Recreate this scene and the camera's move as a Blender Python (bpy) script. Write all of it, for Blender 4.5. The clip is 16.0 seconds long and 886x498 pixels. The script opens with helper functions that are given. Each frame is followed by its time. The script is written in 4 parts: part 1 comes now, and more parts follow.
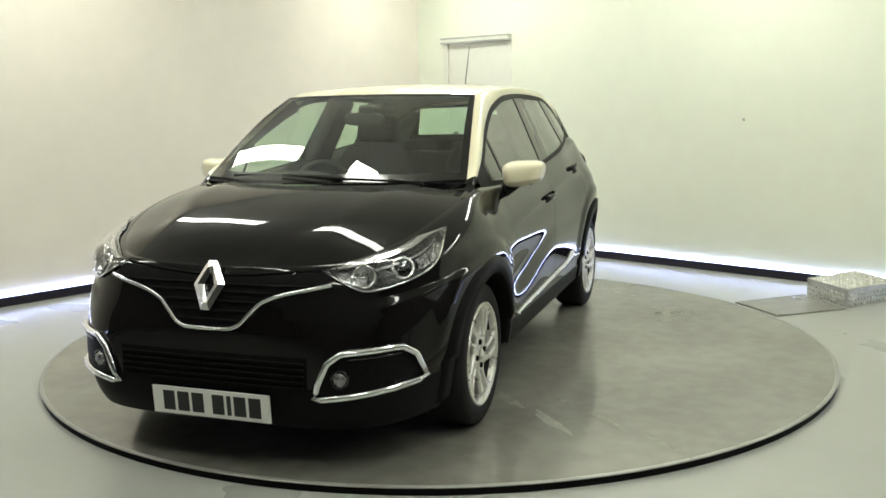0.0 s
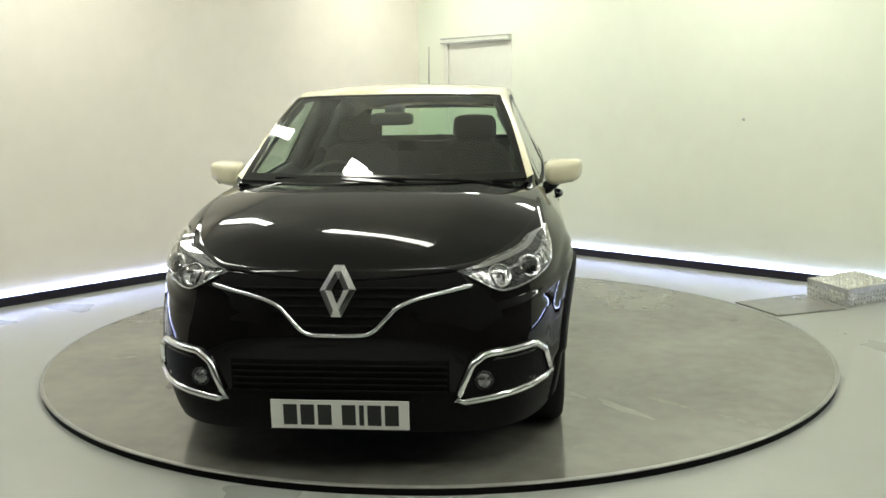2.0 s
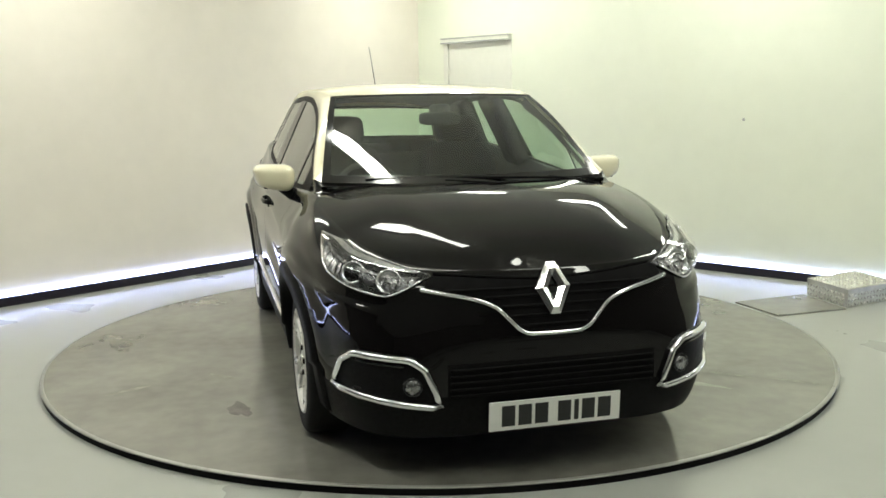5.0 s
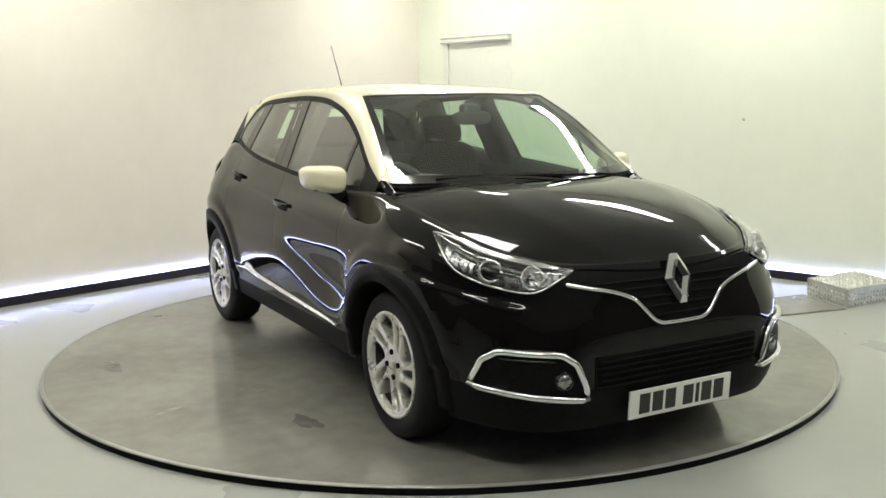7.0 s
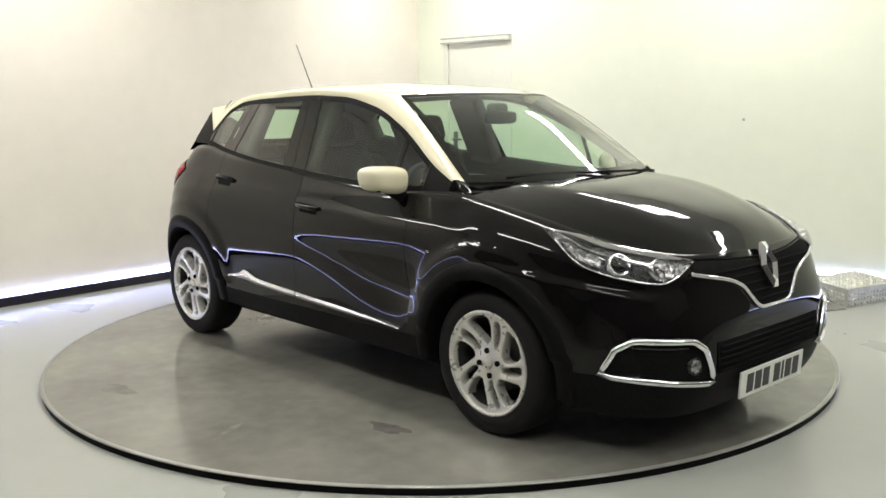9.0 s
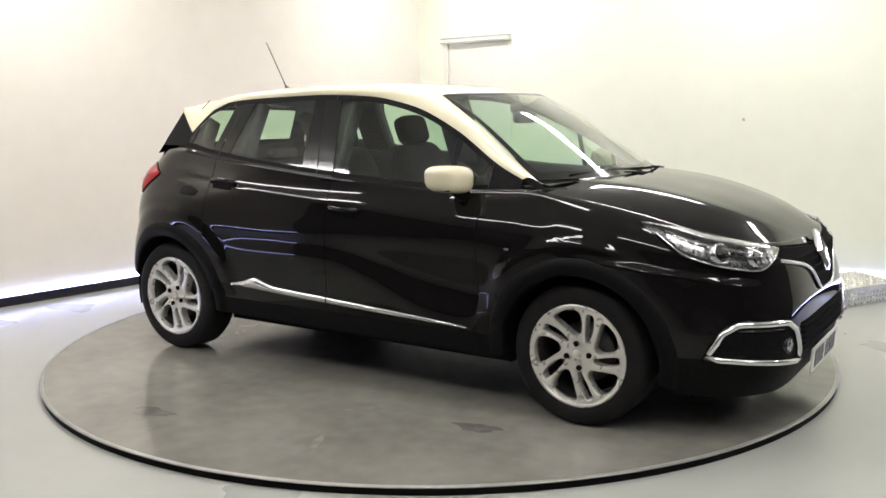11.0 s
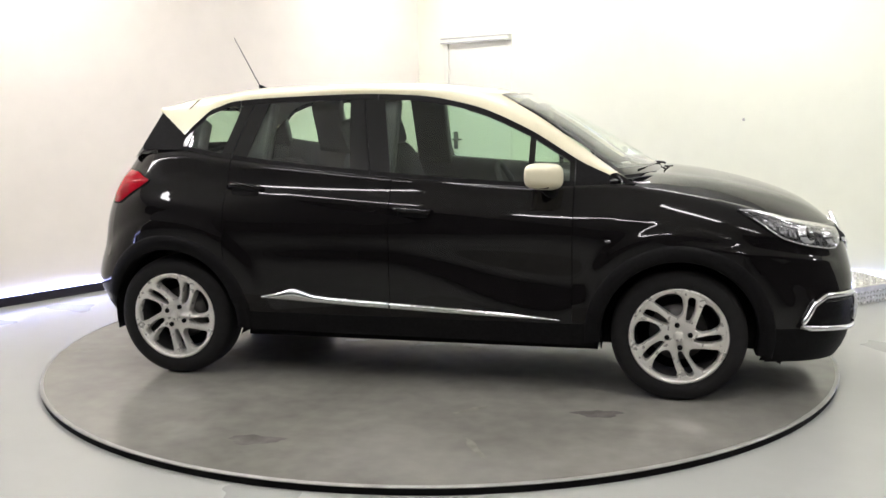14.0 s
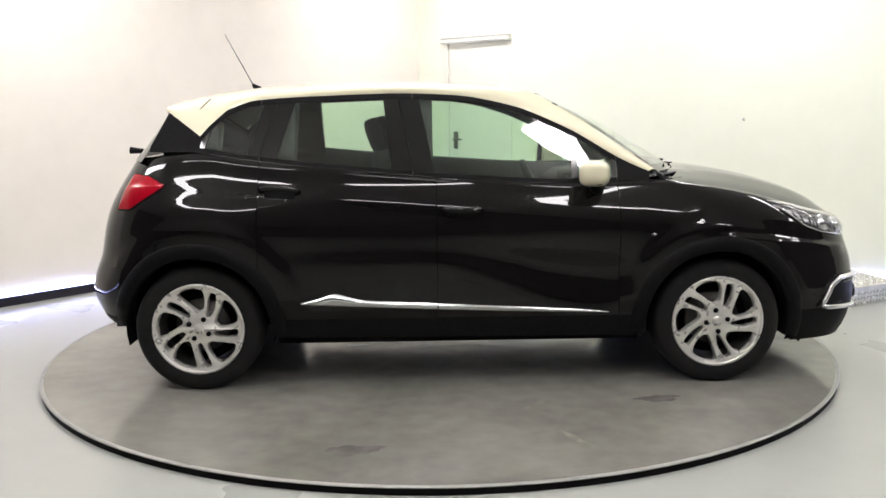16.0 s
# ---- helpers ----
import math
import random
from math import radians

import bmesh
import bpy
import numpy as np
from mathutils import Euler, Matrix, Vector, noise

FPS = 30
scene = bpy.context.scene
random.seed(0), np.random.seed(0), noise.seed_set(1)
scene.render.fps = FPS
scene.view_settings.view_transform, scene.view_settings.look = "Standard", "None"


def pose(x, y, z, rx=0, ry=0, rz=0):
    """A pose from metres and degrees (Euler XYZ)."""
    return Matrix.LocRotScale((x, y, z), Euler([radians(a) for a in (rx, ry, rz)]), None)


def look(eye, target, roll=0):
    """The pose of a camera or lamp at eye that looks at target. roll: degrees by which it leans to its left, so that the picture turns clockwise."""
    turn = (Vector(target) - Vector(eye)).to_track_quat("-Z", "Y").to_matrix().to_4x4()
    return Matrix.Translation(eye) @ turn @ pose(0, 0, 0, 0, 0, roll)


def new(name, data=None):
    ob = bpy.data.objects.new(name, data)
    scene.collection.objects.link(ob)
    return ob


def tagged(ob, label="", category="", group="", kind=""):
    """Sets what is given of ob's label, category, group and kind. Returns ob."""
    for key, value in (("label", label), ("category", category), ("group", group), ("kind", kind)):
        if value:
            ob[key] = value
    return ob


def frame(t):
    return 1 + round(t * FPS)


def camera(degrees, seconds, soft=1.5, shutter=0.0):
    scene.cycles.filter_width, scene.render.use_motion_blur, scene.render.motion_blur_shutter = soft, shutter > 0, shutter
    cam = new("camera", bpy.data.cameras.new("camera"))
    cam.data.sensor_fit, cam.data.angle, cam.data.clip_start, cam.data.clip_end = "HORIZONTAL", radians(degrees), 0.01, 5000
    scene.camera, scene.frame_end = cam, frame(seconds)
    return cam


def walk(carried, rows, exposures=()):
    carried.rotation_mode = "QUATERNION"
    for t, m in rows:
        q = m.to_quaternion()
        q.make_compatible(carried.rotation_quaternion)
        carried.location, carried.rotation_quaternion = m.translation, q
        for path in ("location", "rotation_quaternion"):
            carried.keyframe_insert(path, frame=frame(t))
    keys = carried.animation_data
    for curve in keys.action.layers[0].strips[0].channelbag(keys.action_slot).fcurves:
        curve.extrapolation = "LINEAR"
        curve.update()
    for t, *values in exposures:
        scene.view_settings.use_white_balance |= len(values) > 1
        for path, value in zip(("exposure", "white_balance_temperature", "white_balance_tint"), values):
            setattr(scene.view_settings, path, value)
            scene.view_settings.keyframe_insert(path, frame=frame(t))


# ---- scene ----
SECONDS = 16.0

# ---- camera: it stands still on a tripod ----
cam = camera(51.1, SECONDS, soft=1.6)
EYE = Vector((0.0, -5.525, 1.403))
PITCH, YAW = radians(8.794), radians(0.28)
AIM = EYE + Vector((math.sin(YAW) * math.cos(PITCH), math.cos(YAW) * math.cos(PITCH), -math.sin(PITCH)))
STAND = look(EYE, AIM, -0.727)
walk(cam, [(0.0, STAND), (SECONDS, STAND)],
     exposures=[(0.0, -0.02, 6420, 4.0), (4.0, -0.02, 6420, 4.0), (7.0, 0.08, 6380, 9.0), (9.0, 0.17, 6300, 13.0),
                (12.5, 0.32, 6150, 21.0), (16.0, 0.36, 6100, 21.0)])

# ---- world ----
world = bpy.data.worlds.new("world")
scene.world = world
world.use_nodes = True
world.node_tree.nodes["Background"].inputs[0].default_value = (0.6, 0.65, 0.6, 1)
world.node_tree.nodes["Background"].inputs[1].default_value = 0.02


# ---- helpers ----
def link(name, bm, material, parent=None, label="", smooth=True):
    me = bpy.data.meshes.new(name)
    bmesh.ops.recalc_face_normals(bm, faces=bm.faces)
    for f in bm.faces:
        f.smooth = smooth
    bm.to_mesh(me)
    bm.free()
    me.materials.append(material)
    ob = new(name, me)
    if parent is not None:
        ob.parent = parent
    if label:
        ob["label"] = label
    return ob


def part(name, bm, material, parent, label="", smooth=True):
    return link(name, bm, material, parent, label, smooth)


def empty(name, m=None):
    ob = new(name)
    ob.empty_display_size = 0.1
    if m is not None:
        ob.matrix_basis = m
    return ob


def soften(ob, width, segments=2, angle=35):
    mod = ob.modifiers.new("bevel", "BEVEL")
    mod.width, mod.segments, mod.limit_method, mod.angle_limit = width, segments, "ANGLE", radians(angle)
    return ob


def thicken(ob, depth, offset=-1):
    mod = ob.modifiers.new("solid", "SOLIDIFY")
    mod.thickness, mod.offset = depth, offset
    return ob


def spline(*knots):
    """A smooth monotone curve through (x, value) knots."""
    k = np.array(sorted(knots), float)
    x, y = k[:, 0], k[:, 1]
    h = np.diff(x)
    s = np.diff(y) / h
    m = np.concatenate([[s[0]], (s[:-1] + s[1:]) / 2, [s[-1]]])
    for i in range(1, len(m) - 1):
        if s[i - 1] * s[i] <= 0:
            m[i] = 0
        else:
            m[i] = 2 * s[i - 1] * s[i] / (s[i - 1] + s[i])

    def f(v):
        v = min(max(v, x[0]), x[-1])
        i = min(int(np.searchsorted(x, v, side="right")) - 1, len(h) - 1)
        t = (v - x[i]) / h[i]
        return float(y[i] * (1 + 2 * t) * (1 - t) ** 2 + m[i] * h[i] * t * (1 - t) ** 2
                     + y[i + 1] * t * t * (3 - 2 * t) + m[i + 1] * h[i] * t * t * (t - 1))
    return f


def sheet(bm, rows, keep=None):
    """Quads between rows of points; keep(i, j) picks the faces."""
    vs = [[bm.verts.new(p) for p in r] for r in rows]
    for i in range(len(vs) - 1):
        for j in range(len(vs[0]) - 1):
            if keep is None or keep(i, j):
                f = [vs[i][j], vs[i][j + 1], vs[i + 1][j + 1], vs[i + 1][j]]
                if len(set(tuple(round(c, 5) for c in v.co) for v in f)) >= 3:
                    bm.faces.new(f)
    bmesh.ops.remove_doubles(bm, verts=bm.verts, dist=0.0002)
    loose = [v for v in bm.verts if not v.link_faces]
    bmesh.ops.delete(bm, geom=loose, context="VERTS")
    return bm


def box(bm, lo, hi, m=None):
    ret = bmesh.ops.create_cube(bm, size=1)
    s = [hi[i] - lo[i] for i in range(3)]
    mm = Matrix.Translation([(hi[i] + lo[i]) / 2 for i in range(3)]) @ Matrix.Diagonal((*s, 1))
    bmesh.ops.transform(bm, matrix=(m @ mm) if m else mm, verts=ret["verts"])
    return ret["verts"]


def rod(bm, a, b, r, r2=None, n=12):
    a, b = Vector(a), Vector(b)
    d = b - a
    m = Matrix.Translation((a + b) / 2) @ d.to_track_quat("Z", "Y").to_matrix().to_4x4()
    return bmesh.ops.create_cone(bm, cap_ends=True, segments=n, radius1=r, radius2=r if r2 is None else r2, depth=d.length, matrix=m)["verts"]


def lathe(bm, profile, n=48, closed=False):
    """Turns (radius, y) points about the y axis."""
    rows = []
    for i in range(n + 1):
        a = 2 * math.pi * i / n
        rows.append([(r * math.cos(a), y, r * math.sin(a)) for r, y in profile])
    return sheet(bm, rows)


def tube(bm, pts, r, n=8, close=False, flat=1.0):
    """A round bar along points; flat squeezes it along y or x of its own frame."""
    pts = [Vector(p) for p in pts]
    rows = []
    k = len(pts)
    for i, p in enumerate(pts):
        a = pts[(i - 1) % k] if (close or i > 0) else p
        b = pts[(i + 1) % k] if (close or i < k - 1) else p
        d = (b - a).normalized()
        side = d.cross(Vector((0, 0, 1)))
        if side.length < 1e-3:
            side = Vector((0, 1, 0))
        side.normalize()
        up = side.cross(d)
        rows.append([p + side * r * flat * math.cos(2 * math.pi * j / n) + up * r * math.sin(2 * math.pi * j / n) for j in range(n + 1)])
    if close:
        rows.append(rows[0])
    sheet(bm, rows)
    if not close:
        bmesh.ops.holes_fill(bm, edges=[e for e in bm.edges if e.is_boundary], sides=n + 2)
    return bm


# ---- materials ----
def material(name, color, rough=0.5, metal=0.0, vary=0.0, scale=8.0, bump=0.0, bump_scale=60.0, coat=0.0, spec=0.5, dark=None,
             detail=4.0, space="Object"):
    mt = bpy.data.materials.new(name)
    mt.use_nodes = True
    nt = mt.node_tree
    b = nt.nodes["Principled BSDF"]
    b.inputs["Base Color"].default_value = (*color, 1)
    b.inputs["Roughness"].default_value = rough
    b.inputs["Metallic"].default_value = metal
    b.inputs["Coat Weight"].default_value = coat
    b.inputs["Coat Roughness"].default_value = 0.02
    b.inputs["Specular IOR Level"].default_value = spec
    if vary or bump:
        tc = nt.nodes.new("ShaderNodeTexCoord")
    if vary:
        big, fine = nt.nodes.new("ShaderNodeTexNoise"), nt.nodes.new("ShaderNodeTexNoise")
        big.inputs["Scale"].default_value, fine.inputs["Scale"].default_value = scale, scale * 9
        big.inputs["Detail"].default_value = detail
        mix = nt.nodes.new("ShaderNodeMath")
        mix.operation = "MULTIPLY_ADD"
        mix.inputs[1].default_value = 0.35
        nt.links.new(tc.outputs[space], big.inputs["Vector"])
        nt.links.new(tc.outputs[space], fine.inputs["Vector"])
        nt.links.new(fine.outputs["Fac"], mix.inputs[0])
        nt.links.new(big.outputs["Fac"], mix.inputs[2])
        ramp = nt.nodes.new("ShaderNodeValToRGB")
        ramp.color_ramp.elements[0].position, ramp.color_ramp.elements[1].position = 0.45, 0.95
        lowc = dark or tuple(c * (1 - vary) for c in color)
        ramp.color_ramp.elements[0].color = (*lowc, 1)
        ramp.color_ramp.elements[1].color = (*[min(1, c * (1 + vary * 0.6)) for c in color], 1)
        nt.links.new(mix.outputs[0], ramp.inputs[0])
        nt.links.new(ramp.outputs[0], b.inputs["Base Color"])
        rr = nt.nodes.new("ShaderNodeMapRange")
        rr.inputs["To Min"].default_value, rr.inputs["To Max"].default_value = max(0.02, rough - 0.1 * vary - 0.03), min(1, rough + 0.2 * vary + 0.03)
        nt.links.new(big.outputs["Fac"], rr.inputs["Value"])
        nt.links.new(rr.outputs[0], b.inputs["Roughness"])
    if bump:
        n2, bp = nt.nodes.new("ShaderNodeTexNoise"), nt.nodes.new("ShaderNodeBump")
        n2.inputs["Scale"].default_value = bump_scale
        bp.inputs["Strength"].default_value, bp.inputs["Distance"].default_value = bump, 0.01
        nt.links.new(tc.outputs[space], n2.inputs["Vector"])
        nt.links.new(n2.outputs["Fac"], bp.inputs["Height"])
        nt.links.new(bp.outputs["Normal"], b.inputs["Normal"])
    return mt


def glowing(name, color, strength):
    mt = bpy.data.materials.new(name)
    mt.use_nodes = True
    b = mt.node_tree.nodes["Principled BSDF"]
    b.inputs["Base Color"].default_value = (0.8, 0.8, 0.8, 1)
    b.inputs["Emission Color"].default_value = (*color, 1)
    b.inputs["Emission Strength"].default_value = strength
    return mt


def glazing(name, tint, gloss=0.07):
    """A thin pane: tinted and clear, with a gloss that grows towards grazing angles."""
    mt = bpy.data.materials.new(name)
    mt.use_nodes = True
    nt = mt.node_tree
    nt.nodes.remove(nt.nodes["Principled BSDF"])
    out = nt.nodes["Material Output"]
    tr, gl, mx, lw, pw, ad = (nt.nodes.new(k) for k in ("ShaderNodeBsdfTransparent", "ShaderNodeBsdfGlossy", "ShaderNodeMixShader",
                                                        "ShaderNodeLayerWeight", "ShaderNodeMath", "ShaderNodeMath"))
    tr.inputs[0].default_value = (*tint, 1)
    gl.inputs["Roughness"].default_value = 0.01
    gl.inputs["Color"].default_value = (1, 1, 1, 1)
    lw.inputs["Blend"].default_value = 0.5
    pw.operation, pw.inputs[1].default_value = "POWER", 4.0
    ad.operation, ad.inputs[1].default_value, ad.inputs[2].default_value = "MULTIPLY_ADD", 0.92, gloss
    nt.links.new(lw.outputs["Facing"], pw.inputs[0])
    nt.links.new(pw.outputs[0], ad.inputs[0])
    nt.links.new(ad.outputs[0], mx.inputs[0])
    nt.links.new(tr.outputs[0], mx.inputs[1])
    nt.links.new(gl.outputs[0], mx.inputs[2])
    nt.links.new(mx.outputs[0], out.inputs["Surface"])
    return mt


WALL = material("wall_paint", (0.83, 0.778, 0.70), 0.6, vary=0.06, scale=0.7, bump=0.05, bump_scale=30)
WALLGREEN = material("wall_paint_greenish", (0.80, 0.822, 0.70), 0.6, vary=0.05, scale=0.7, bump=0.05, bump_scale=30)
CEIL = material("ceiling_paint", (0.75, 0.75, 0.70), 0.8, vary=0.05, scale=1.0)
DARKWALL = material("unseen_dim_wall", (0.11, 0.105, 0.10), 0.8, vary=0.2, scale=1.5)
FLOOR = material("floor_paint", (0.385, 0.395, 0.365), 0.28, vary=0.07, scale=0.9)
DISC = material("turntable_paint", (0.240, 0.234, 0.204), 0.14, vary=0.32, scale=1.1, spec=1.0)
RIMSTEEL = material("worn_steel_edge", (0.36, 0.36, 0.33), 0.4, metal=0.5, vary=0.2, scale=10)
SKIRT = material("dark_plinth", (0.012, 0.009, 0.02), 0.35, vary=0.2, scale=5)
LED = glowing("led_strip_glow", (0.50, 0.56, 1.0), 20.0)
TUBE = glowing("fluorescent_glow", (1.0, 0.985, 0.88), 29.0)
FIXTURE = material("white_fixture", (0.7, 0.7, 0.7), 0.4, vary=0.05)
DOORWHITE = material("white_door_paint", (0.78, 0.78, 0.70), 0.45, vary=0.05, scale=2)
TRIMGREY = material("grey_spot_and_edge_shade", (0.42, 0.43, 0.40), 0.45, vary=0.1, scale=6)
CHECKER = material("checker_plate_aluminium", (0.50, 0.50, 0.46), 0.45, metal=0.6, vary=0.25, scale=14)
STUD = material("polished_stud_aluminium", (0.82, 0.82, 0.76), 0.25, metal=0.7, vary=0.2, scale=30)
# Glossy smudge; its darker colour also stands in for the black car's reflection.
STAIN = material("oily_smudge_dark_reflection", (0.150, 0.145, 0.13), 0.09, vary=0.3, scale=14)
GRIME = material("dark_greasy_grime", (0.06, 0.057, 0.05), 0.30, vary=0.4, scale=25)
SCUFF = material("brown_deck_scuff", (0.225, 0.22, 0.185), 0.22, vary=0.25, scale=20)
PALE = material("pale_deck_wear", (0.29, 0.29, 0.25), 0.22, vary=0.2, scale=12)
PAINT = material("black_metallic_paint", (0.0056, 0.0050, 0.0052), 0.5, coat=1.0, vary=0.25, scale=200, spec=0.0)
PAINT.node_tree.nodes["Principled BSDF"].inputs["Coat IOR"].default_value = 1.37
CREAM = material("cream_paint", (0.76, 0.71, 0.51), 0.35, coat=0.8, vary=0.04, scale=3)
PLASTIC = material("black_grained_plastic", (0.0085, 0.0082, 0.0085), 0.42, vary=0.3, scale=60, bump=0.12, bump_scale=500, spec=0.05)
HEADLINER = material("grey_headliner", (0.16, 0.16, 0.15), 0.9, vary=0.15, scale=30)
LAMPDARK = material("dark_lamp_bezel", (0.05, 0.05, 0.053), 0.25, metal=0.8, vary=0.3, scale=40)
LAMPBRIGHT = material("bright_lamp_reflector", (0.62, 0.62, 0.64), 0.16, metal=1.0, vary=0.1, scale=30)
LAMPMID = material("grey_lamp_reflector", (0.32, 0.32, 0.33), 0.25, metal=0.9, vary=0.3, scale=60)
GLOSSBLACK = material("gloss_black_trim", (0.006, 0.006, 0.006), 0.08, vary=0.2, scale=40)
LINER = material("matt_black_liner", (0.0075, 0.0072, 0.0075), 0.9, vary=0.3, scale=20, spec=0.1)
CHROME = material("chrome", (0.80, 0.80, 0.82), 0.15, metal=1.0, vary=0.04, scale=20)
ALLOY = material("silver_alloy", (0.72, 0.705, 0.66), 0.28, metal=0.55, vary=0.06, scale=30)
RUBBER = material("tyre_rubber", (0.0115, 0.011, 0.011), 0.7, vary=0.3, scale=30, bump=0.2, bump_scale=200, spec=0.2)
BARREL = material("dark_rim_barrel", (0.07, 0.068, 0.065), 0.5, metal=0.5, vary=0.3, scale=25)
BRAKE = material("brake_steel", (0.13, 0.125, 0.12), 0.45, metal=0.9, vary=0.3, scale=20)
FABRIC = material("dark_seat_fabric", (0.022, 0.022, 0.024), 0.9, vary=0.3, scale=40, bump=0.3, bump_scale=300)
DASH = material("dark_dashboard_plastic", (0.028, 0.028, 0.028), 0.6, vary=0.3, scale=30, bump=0.2, bump_scale=300)
GLASS = glazing("tinted_window_glass", (0.70, 0.85, 0.72))
SCREEN = glazing("windscreen_glass", (0.80, 0.92, 0.82))
LENS = glazing("clear_lamp_lens", (0.95, 0.95, 0.95), 0.045)
REDLENS = material("red_lamp_lens", (0.40, 0.003, 0.014), 0.15, coat=0.25, spec=0.2, vary=0.3, scale=12)
PLATE = material("white_plate_acrylic", (0.78, 0.78, 0.74), 0.3, vary=0.04, scale=10)
INK = material("black_plate_print", (0.012, 0.012, 0.012), 0.4, vary=0.1)
MIRROR = material("mirror_glass", (0.8, 0.8, 0.8), 0.02, metal=1.0)

# ---- the room: two white walls meet behind the turntable ----
ZF = -0.035
CEILING = 3.03
CORNER = Vector((-0.19, 4.76, 0))
LEFT_END = Vector((-6.2, -2.06, 0))
RIGHT_END = Vector((6.0, -0.98, 0))


def wall_between(name, a, b, z0, z1, thick, mat, outward):
    """A wall with its face on the line a-b and its body on the outward side."""
    a, b = Vector(a), Vector(b)
    n = Vector((b - a).to_2d().orthogonal().to_3d()).normalized()
    if n.dot(Vector(outward)) < 0:
        n = -n
    bm = bmesh.new()
    q = [a, b, b + n * thick, a + n * thick]
    lo = [bm.verts.new((p.x, p.y, z0)) for p in q]
    hi = [bm.verts.new((p.x, p.y, z1)) for p in q]
    bm.faces.new(lo), bm.faces.new(hi)
    for i in range(4):
        bm.faces.new((lo[i], lo[(i + 1) % 4], hi[(i + 1) % 4], hi[i]))
    return tagged(link(name, bm, mat, smooth=False), kind="structure")


def floor_and_ceiling():
    bm = bmesh.new()
    box(bm, (-9, -11, ZF - 0.2), (9, 6, ZF))
    tagged(link("floor", bm, FLOOR, smooth=False), "grey painted concrete floor with a soft sheen", "floor", kind="structure")
    bm = bmesh.new()
    box(bm, (-9, -11, CEILING), (9, 6, CEILING + 0.2))
    tagged(link("ceiling", bm, CEIL, smooth=False), "plain off-white ceiling", "ceiling", kind="structure")


floor_and_ceiling()
tagged(wall_between("wall_left", CORNER, LEFT_END, ZF, CEILING, 0.2, WALL, (-1, 1, 0)), "smooth cream-white studio wall", "wall")
tagged(wall_between("wall_right", CORNER, RIGHT_END, ZF, CEILING, 0.2, WALLGREEN, (1, 1, 0)), "smooth cream-white studio wall", "wall")
# Unseen walls close the hall; their dark colour stands for its dimness.
tagged(wall_between("wall_side_left", LEFT_END, (-6.2, -10.5, 0), ZF, CEILING, 0.2, DARKWALL, (-1, 0, 0)), "unseen hall wall, the dimness put into its colour", "wall")
tagged(wall_between("wall_side_right", RIGHT_END, (6.0, -10.5, 0), ZF, CEILING, 0.2, DARKWALL, (1, 0, 0)), "unseen hall wall, the dimness put into its colour", "wall")
tagged(wall_between("wall_back", (-6.4, -10.5, 0), (6.2, -10.5, 0), ZF, CEILING, 0.2, DARKWALL, (0, -1, 0)), "unseen hall wall, the dimness put into its colour", "wall")


def plinth(name, a, b, inward):
    """A dark plinth along a wall's foot with a light strip over it."""
    a, b = Vector(a), Vector(b)
    d = (b - a).normalized()
    n = Vector((-d.y, d.x, 0))
    if n.dot(Vector(inward)) < 0:
        n = -n
    m = Matrix(((d.x, n.x, 0, a.x), (d.y, n.y, 0, a.y), (0, 0, 1, 0), (0, 0, 0, 1)))
    thing = empty(name)
    bm = bmesh.new()
    box(bm, (0.0, 0.003, ZF), ((b - a).length, 0.05, 0.034), m)
    soften(part("plinth_body", bm, SKIRT, thing, "dark purple-black plinth", False), 0.004)
    bm = bmesh.new()
    box(bm, (0.01, 0.003, 0.0345), ((b - a).length, 0.018, 0.052), m)
    part("led_strip", bm, LED, thing, "glowing blue-white LED strip", False)
    return tagged(thing, "dark plinth with a glowing cold-white LED strip along the wall", "skirting", kind="structure")


plinth("baseboard_left", CORNER, LEFT_END, (1, -1, 0))
plinth("baseboard_right", CORNER, RIGHT_END, (-1, -1, 0))

# ---- the ceiling lamps, two of them unseen additions ----
ROW = Vector((0.721, -0.693, 0))
ACROSS = Vector((0.693, 0.721, 0))


def ceiling_light(mid):
    m = Matrix(((ROW.x, ACROSS.x, 0, mid.x), (ROW.y, ACROSS.y, 0, mid.y), (0, 0, 1, CEILING), (0, 0, 0, 1)))
    thing = empty("ceiling_light")
    bm = bmesh.new()
    box(bm, (-0.82, -0.10, -0.06), (0.82, 0.10, -0.001), m)
    soften(part("housing", bm, FIXTURE, thing, "white metal housing", False), 0.006)
    bm = bmesh.new()
    box(bm, (-0.80, -0.085, -0.095), (0.80, 0.085, -0.061), m)
    soften(part("diffuser", bm, TUBE, thing, "glowing white diffuser", False), 0.012)
    return tagged(thing, "long white fluorescent ceiling light with a glowing diffuser", "ceiling light", "ceiling lights")


# The two lamps at 5.42 are added, unseen, to brighten the right side.
for row, count in ((2.40, 4), (-0.85, 4), (-3.15, 3)):
    for along in (-2.14, 0.38, 2.90, 5.42)[:count]:
        ceiling_light(ACROSS * row + ROW * along)


# ---- the door in the far wall ----
def wall_frame(foot, toward):
    """Local axes on a wall: x along it, y out of it into the room, z up."""
    d = (Vector(toward) - Vector(foot)).normalized()
    n = Vector((d.y, -d.x, 0))
    if n.dot(Vector((0, -1, 0))) < 0:
        n = -n
    return Matrix(((d.x, n.x, 0, foot[0]), (d.y, n.y, 0, foot[1]), (0, 0, 1, 0), (0, 0, 0, 1)))


